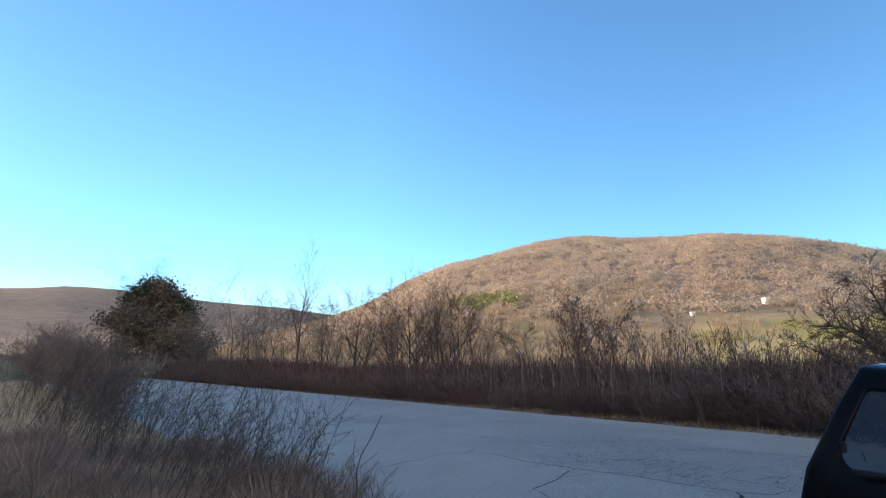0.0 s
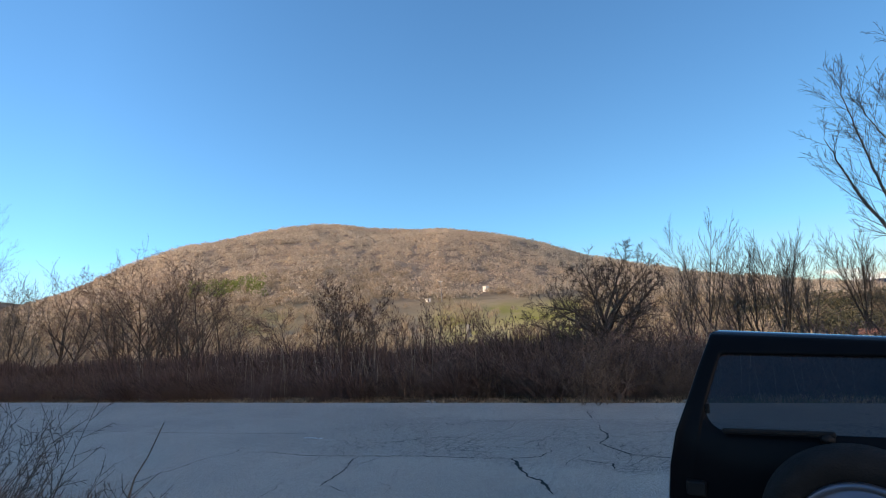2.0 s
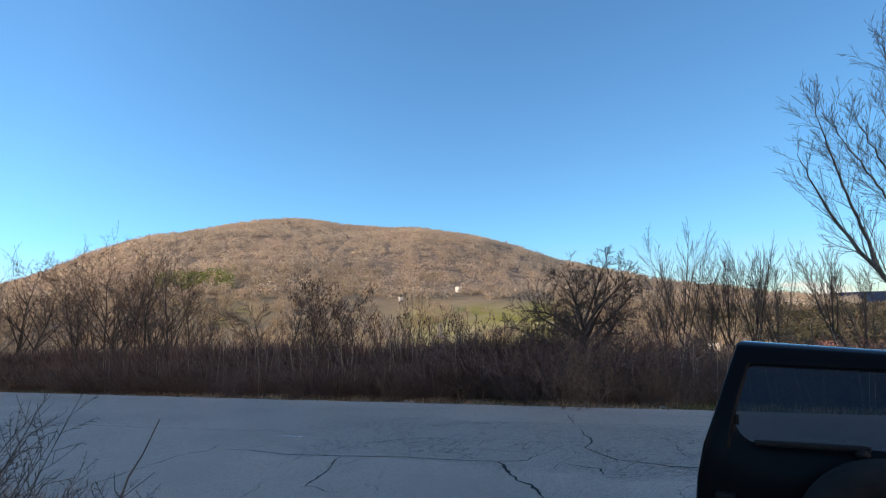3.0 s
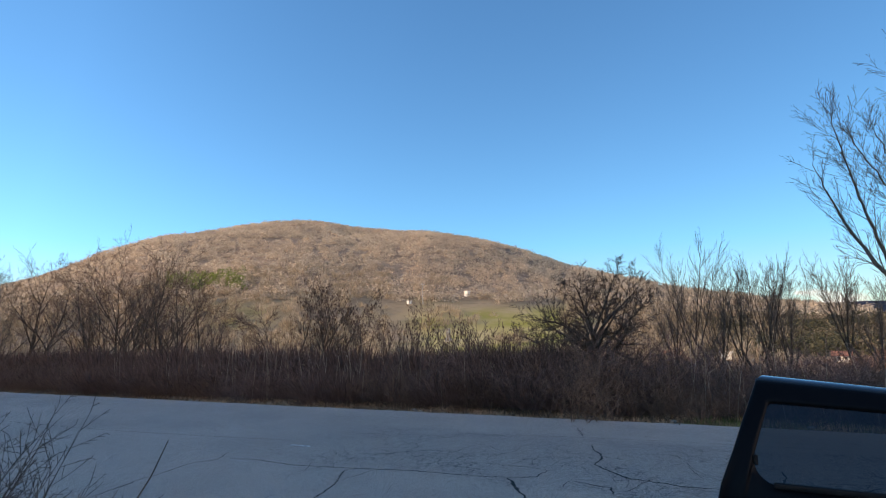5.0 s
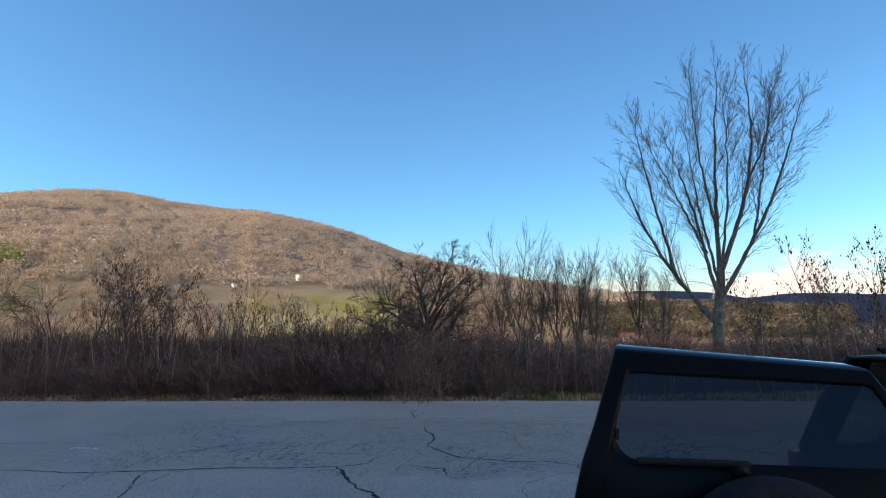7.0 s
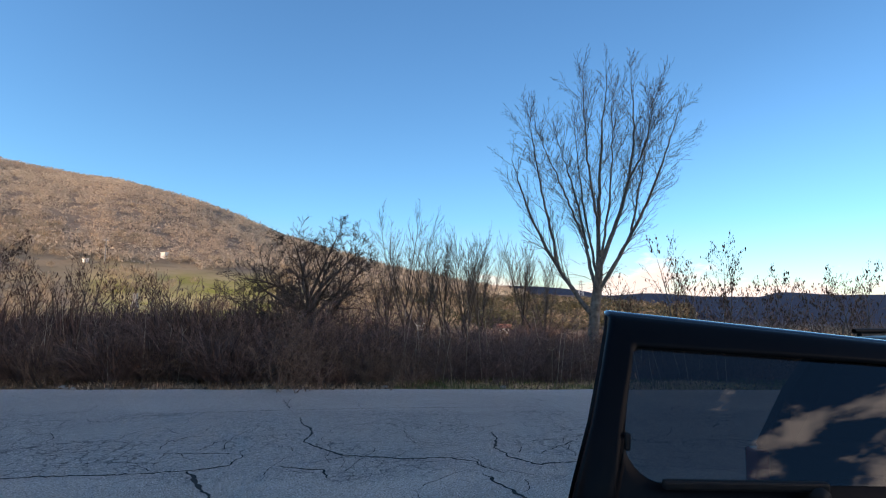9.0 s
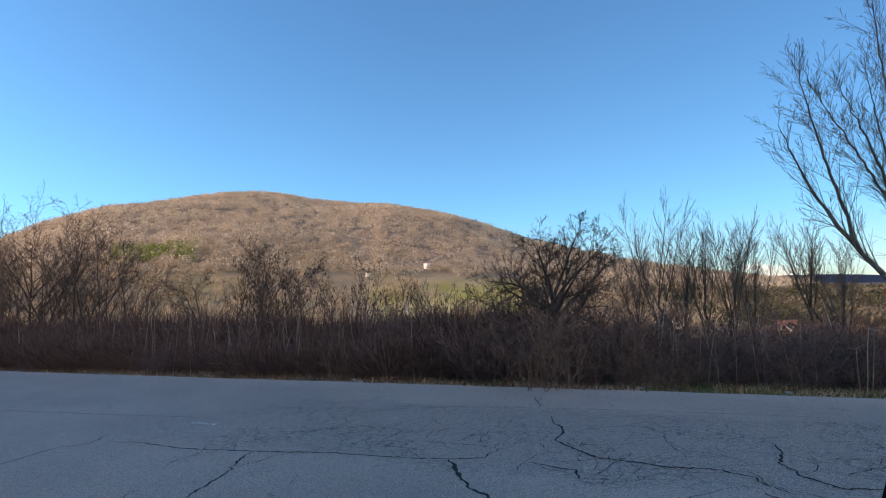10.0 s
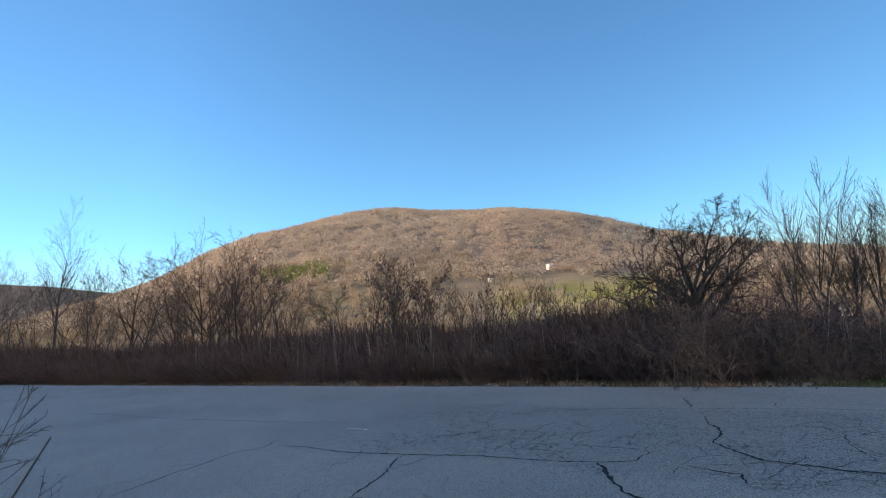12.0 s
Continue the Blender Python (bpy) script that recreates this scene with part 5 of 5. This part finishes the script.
def half_w(z):
    return float(np.interp(z, (0.35, 0.5, 0.75, 0.98, 1.12, 1.25, 1.45, 1.57, 1.62), (0.69, 0.71, 0.715, 0.705, 0.69, 0.65, 0.572, 0.525, 0.475)))


def bulge(x, z):
    """The tailgate bows forward towards its corners."""
    return 0.012 * (abs(x) / 0.65) ** 3


def door_w(z):
    return float(np.interp(z, (0.42, 0.6, 1.0, 1.15, 1.20, 1.45, 1.57, 1.62), (0.655, 0.665, 0.66, 0.645, 0.63, 0.555, 0.51, 0.475)))


def off_roader():
    """Parked along the road with its side-hung tail door swung open, so that the door's outer face looks away from the road."""
    root = new("off_road_car")
    root.matrix_world = pose(3.84, -3.40, 0.0, 0, 0, -90) @ Matrix.Diagonal((1, 1, 0.945, 1))
    # the tail door: a skin with the window cut out, ring by ring from the window's outline to the edge
    zb, zt = 1.20, 1.53
    n = 8

    def outline(low, high, z0, z1, r0, r1):
        pts = []
        for ax, az, h, r, a0 in ((1, 0, low, r0, -90), (1, 1, high, r1, 0), (-1, 1, high, r1, 90), (-1, 0, low, r0, 180)):
            for k in range(n):
                a = radians(a0 + 90 * k / (n - 1))
                pts.append((ax * (h - r) + r * math.cos(a), (z0 + r if az == 0 else z1 - r) + r * math.sin(a)))
            if a0 in (-90, 90):      # more points up and down the sides
                up = a0 == -90
                for k in range(1, 8):
                    t = k / 8 if up else 1 - k / 8
                    pts.append((ax * (low + (high - low) * t), z0 + r0 + (z1 - r1 - z0 - r0) * t))
        return pts

    win = [(x_ * (1.0 if x_ < 0 else 1.07), z_ + 0.05 * (x_ + 0.48) * (zt - z_) / (zt - zb)) for x_, z_ in outline(0.515, 0.455, zb, zt, 0.10, 0.03)]
    edge = []
    for px_, pz_ in outline(0.73, 0.50, 0.42, 1.625, 0.03, 0.014):
        if pz_ > 1.55:          # the upper edge falls away towards the hinges
            pz_ -= 0.04 * (px_ + 0.5) ** 2
        edge.append((math.copysign(door_w(min(pz_, 1.61)), px_) if abs(px_) > 0.44 and pz_ < (1.60 if px_ < 0 else 1.56) else px_, pz_))
    edge = [(x_ - (0.028 * float(smooth01((1.4 - z_) / 0.6)) if x_ < 0 else 0), z_) for x_, z_ in edge]
    rings = []
    for t in (0.0, 0.05, 0.25, 0.5, 0.8, 0.95, 1.0):
        ring = []
        for (x0, z0), (x1, z1) in zip(win, edge):
            x_, z_ = x0 + (x1 - x0) * t, z0 + (z1 - z0) * t
            lip = {0.0: 0.012, 1.0: 0.022, 0.95: 0.004}.get(t, 0.0)
            ring.append((x_, rear_y(z_) + bulge(x_, z_) + lip, z_))
        rings.append(ring)
    rings.append([(x_ * 0.955, y_ + (0.13 if z_ > 1.55 else 0.05), z_ + (0.006 if z_ > 1.55 else 0)) for x_, y_, z_ in rings[-1]])
    bm = bmesh.new()
    loft(bm, rings)
    gate = part("tail_door", bm, CAR_PAINT, root, "open black tail door", smooth=True)
    gate.matrix_local = root.matrix_world.inverted() @ pose(2.57, -3.94, 1.622, 0, 3.0, -6) @ pose(0.49, -0.285, -1.62)
    bm = bmesh.new()
    top = [(a_, b_) for a_, b_ in zip(rings[-2], rings[-1]) if a_[2] > 1.60 - 0.04 * (a_[0] + 0.5) ** 2 - 0.015]
    loft(bm, [[(a_[0], a_[1] - 0.002, a_[2] - 0.004) for a_, _ in top], [(a_[0], a_[1] + 0.002, a_[2] + 0.004) for a_, _ in top], [(b_[0], b_[1], b_[2] + 0.005) for _, b_ in top]], close=False)
    part("spoiler_top", bm, CAR_GLOSS, gate, "shiny black upper edge", smooth=True)
    inner = bmesh.new()
    loft(inner, [[(x_ * 0.99, rear_y(z_) + bulge(x_, z_) + 0.075, z_) for x_, z_ in edge], [(x_ * 1.03, rear_y(z_) + bulge(x_, z_) + 0.06, z_ + 0.012 * (1 if z_ > 1.3 else -1)) for x_, z_ in win],
                 [(x_, rear_y(z_) + bulge(x_, z_) + 0.02, z_) for x_, z_ in win]])
    part("door_lining", inner, TRIM, gate, smooth=True)
    bm = bmesh.new()
    bm.faces.new([bm.verts.new((x_, rear_y(z_) + bulge(x_, z_) + 0.014, z_)) for x_, z_ in win])
    bmesh.ops.triangulate(bm, faces=bm.faces[:])
    glass = part("rear_window", bm, GLASS_REAR, gate, "tinted rear window", smooth=True)
    glass.visible_shadow = False
    part("window_clip", box(bmesh.new(), -0.514, -0.496, rear_y(1.3) + 0.004, rear_y(1.3) + 0.03, 1.27, 1.315, 0.004), TRIM, gate)
    bm = bmesh.new()
    box(bm, -0.44, -0.03, rear_y(1.2) - 0.035, rear_y(1.2) - 0.012, 1.190, 1.214, 0.007)
    bmesh.ops.transform(bm, matrix=pose(-0.44, 0, 1.2, 0, -2.9, 0) @ pose(0.44, 0, -1.2 + 0.012), verts=bm.verts[:])
    part("wiper", bm, TRIM, gate)
    part("wiper_pivot", lathe(bmesh.new(), [(0.001, 0.035), (0.022, 0.03), (0.028, -0.02)], pose(-0.06, rear_y(1.19) - 0.015, 1.212, 90, 0, 0), 18), TRIM, gate, smooth=True)
    m = pose(0.015, -0.15, 0.905, 90, 0, 0)
    part("spare_tyre", lathe(bmesh.new(), [(0.20, -0.10), (0.29, -0.11), (0.315, -0.08), (0.328, -0.03), (0.328, 0.04), (0.312, 0.09), (0.275, 0.11), (0.225, 0.10), (0.20, 0.07)], m, 64), RUBBER, gate, "black spare tyre", smooth=True)
    part("wheel_cover", lathe(bmesh.new(), [(0.220, 0.085), (0.220, 0.105), (0.213, 0.114), (0.202, 0.116), (0.196, 0.106), (0.188, 0.106), (0.182, 0.114), (0.12, 0.120), (0.001, 0.122)], m, 64), SILVER, gate, "silver spare wheel cover", smooth=True)
    part("wheel_carrier", lathe(bmesh.new(), [(0.09, -0.16), (0.09, -0.09), (0.001, -0.09)], m, 20), TRIM, gate)
    part("door_handle", box(bmesh.new(), -0.60, -0.52, -0.03, 0.02, 0.93, 0.99, 0.008), TRIM, gate)
    for z_ in (0.62, 0.98):
        part("hinge", box(bmesh.new(), 0.64, 0.75, -0.01, 0.06, z_ - 0.04, z_ + 0.04, 0.01), TRIM, gate)
    # side body from sill to belt, pillars and glass, one for each side
    for s in (-1, 1):
        secs = []
        for y_ in (0.045, 0.25, 0.8, 1.6, 2.3, 2.9, 3.3, 3.45):
            k = 1.0 if y_ < 2.4 else 1.0 - 0.10 * (y_ - 2.4)
            belt = 1.0 if y_ < 2.2 else 0.99 - 0.03 * (y_ - 2.2)
            secs.append([(s * half_w(z_) * k, y_ + (rear_y(z_) + 0.03 if y_ < 0.1 else 0), z_ if z_ < 0.97 else belt) for z_ in (0.34, 0.42, 0.55, 0.75, 0.9, 0.98)])
        bm = bmesh.new()
        loft(bm, secs, close=False)
        finish(part("side_panel", bm, CAR_PAINT, root, smooth=True), solid=-0.03 * s)

        def at(z_, y_):
            return Vector((s * (half_w(z_) - 0.004), y_, z_))

        for (y0, y1, y2, y3) in ((0.05, 0.24, 0.42, 0.28), (0.78, 0.86, 0.86, 0.80), (1.40, 1.50, 1.50, 1.42), (2.36, 2.46, 1.98, 1.88)):
            q = [at(0.97, y0), at(0.97, y1), at(1.30, (y1 + y2) / 2), at(1.59, y2), at(1.59, y3), at(1.30, (y0 + y3) / 2)]
            finish(part("pillar", slab(bmesh.new(), q if s > 0 else q[::-1], 0.05), CAR_PAINT, root), 0.01)
        for (a, b, c, d) in ((0.24, 0.79, 0.81, 0.41), (0.86, 1.41, 1.43, 0.86), (1.50, 2.37, 1.89, 1.50)):
            q = [p_ - Vector((s * 0.022, 0, 0)) for p_ in (at(0.98, a), at(0.98, b), at(1.57, c), at(1.57, d))]
            g = part("side_window", slab(bmesh.new(), q if s > 0 else q[::-1], 0.006), GLASS_SIDE, root, "tinted side window")
            g.visible_shadow = False
        part("mirror", box(bmesh.new(), s * 0.74 - 0.09, s * 0.74 + 0.09, 2.15, 2.25, 1.0, 1.16, 0.03), TRIM, root)
        part("headlamp", lathe(bmesh.new(), [(0.001, 0.0), (0.09, 0.0), (0.10, -0.05)], pose(s * 0.48, 3.47, 0.78, 90, 0, 0), 24), LENS_CLEAR, root)
        part("tail_lamp", box(bmesh.new(), s * 0.64 - 0.05, s * 0.64 + 0.05, -0.02, 0.06, 0.70, 0.96, 0.015), LENS_RED, root, "red tail lamp")
        for y_, x_ in ((0.62, 0.70), (2.86, 0.66)):
            part("wheel_arch", lathe(bmesh.new(), [(0.43, -0.05), (0.43, 0.06), (0.38, 0.06), (0.38, -0.05)], pose(s * x_, y_, 0.36, 0, 90, 0), 32), TRIM, root)
        wheel(root, s * 0.64, 0.62, 0.34, 0.2, s)
        wheel(root, s * 0.62, 2.86, 0.34, 0.2, s)
        seat = part("seat", box(bmesh.new(), s * 0.30 - 0.25, s * 0.30 + 0.25, 1.45, 1.95, 0.55, 0.72, 0.05), SEAT, root)
        bm = bmesh.new()
        box(bm, -0.25, 0.25, -0.07, 0.07, 0, 0.58, 0.06)
        bmesh.ops.transform(bm, matrix=pose(s * 0.30, 1.48, 0.70, 14, 0, 0), verts=bm.verts[:])
        part("backrest", bm, SEAT, seat)
        part("headrest", box(bmesh.new(), s * 0.30 - 0.13, s * 0.30 + 0.13, 1.26, 1.37, 1.24, 1.42, 0.04), SEAT, seat)
    # roof with rounded edges and a slight crown
    secs = []
    for y_, dz in ((0.285, 0.0), (0.30, 0.010), (0.36, 0.016), (0.9, 0.03), (1.5, 0.035), (1.95, 0.02), (2.02, 0.0)):
        sec = []
        for x_ in (-0.50, -0.49, -0.46, -0.40, -0.25, 0, 0.25, 0.40, 0.46, 0.49, 0.50):
            z_ = 1.545 + (0.03 + dz) * (1 - (abs(x_) / 0.50) ** 3.2)
            sec.append((x_, y_ + 0.03 * (abs(x_) / 0.5) ** 3 * (1 if y_ < 0.4 else 0), z_))
        secs.append(sec)
    bm = bmesh.new()
    loft(bm, secs, close=False)
    roof = part("roof", bm, CAR_PAINT, root, smooth=True)
    finish(roof, solid=-0.03)
    for s in (-1, 1):
        v, f = tubes([(s * 0.42, 0.42, 1.63, s * 0.42, 1.75, 1.65, 0.014, 0.014), (s * 0.42, 0.45, 1.58, s * 0.42, 0.45, 1.63, 0.012, 0.012), (s * 0.42, 1.7, 1.58, s * 0.42, 1.7, 1.65, 0.012, 0.012)], 8)
        array_mesh("roof_rail", v, f, TRIM, roof)
    part("antenna_base", lathe(bmesh.new(), [(0.001, 0.055), (0.02, 0.05), (0.034, 0.0), (0.038, -0.02)], pose(-0.02, 0.46, 1.60, 0, 0, 0), 20), TRIM, roof, smooth=True)
    v, f = tubes([(-0.02, 0.46, 1.64, -0.02, 0.27, 1.80, 0.008, 0.0055)], 8)
    array_mesh("antenna_rod", v, f, TRIM, roof)
    # bonnet, windscreen, front, floor
    secs = []
    for y_, z_, w_ in ((2.3, 1.0, 0.64), (2.5, 1.005, 0.64), (3.0, 0.97, 0.62), (3.35, 0.93, 0.60), (3.46, 0.86, 0.58)):
        secs.append([(x_ * w_, y_, z_ + 0.03 * (1 - x_ * x_)) for x_ in (-1, -0.8, -0.4, 0, 0.4, 0.8, 1)])
    bm = bmesh.new()
    loft(bm, secs, close=False)
    finish(part("bonnet", bm, CAR_PAINT, root, smooth=True), solid=-0.02)
    g = part("windscreen", slab(bmesh.new(), [(-0.60, 2.40, 1.02), (0.60, 2.40, 1.02), (0.48, 2.0, 1.57), (-0.48, 2.0, 1.57)], 0.006), GLASS_SIDE, root, "clear windscreen")
    g.visible_shadow = False
    part("dashboard", box(bmesh.new(), -0.6, 0.6, 2.05, 2.4, 0.7, 0.98, 0.05), TRIM, root)
    part("steering_wheel", lathe(bmesh.new(), [(0.17, -0.012), (0.19, 0), (0.17, 0.012), (0.155, 0), (0.17, -0.012)], pose(-0.3, 1.98, 0.92, 65, 0, 0), 24), TRIM, root)
    part("grille", box(bmesh.new(), -0.4, 0.4, 3.42, 3.48, 0.68, 0.86, 0.01), TRIM, root)
    part("front_bumper", box(bmesh.new(), -0.68, 0.68, 3.36, 3.58, 0.38, 0.62, 0.05), TRIM, root)
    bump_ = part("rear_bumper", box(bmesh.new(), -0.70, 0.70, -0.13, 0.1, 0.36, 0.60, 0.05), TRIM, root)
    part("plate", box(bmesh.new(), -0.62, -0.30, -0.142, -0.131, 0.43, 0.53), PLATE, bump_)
    part("floor_pan", box(bmesh.new(), -0.62, 0.62, 0.1, 3.4, 0.30, 0.40), TRIM, root)
    part("boot_floor", box(bmesh.new(), -0.6, 0.6, 0.1, 1.0, 0.40, 0.62), SEAT, root)
    tagged(root, "black off-road car with its tail door and spare wheel open", "car")


off_roader()
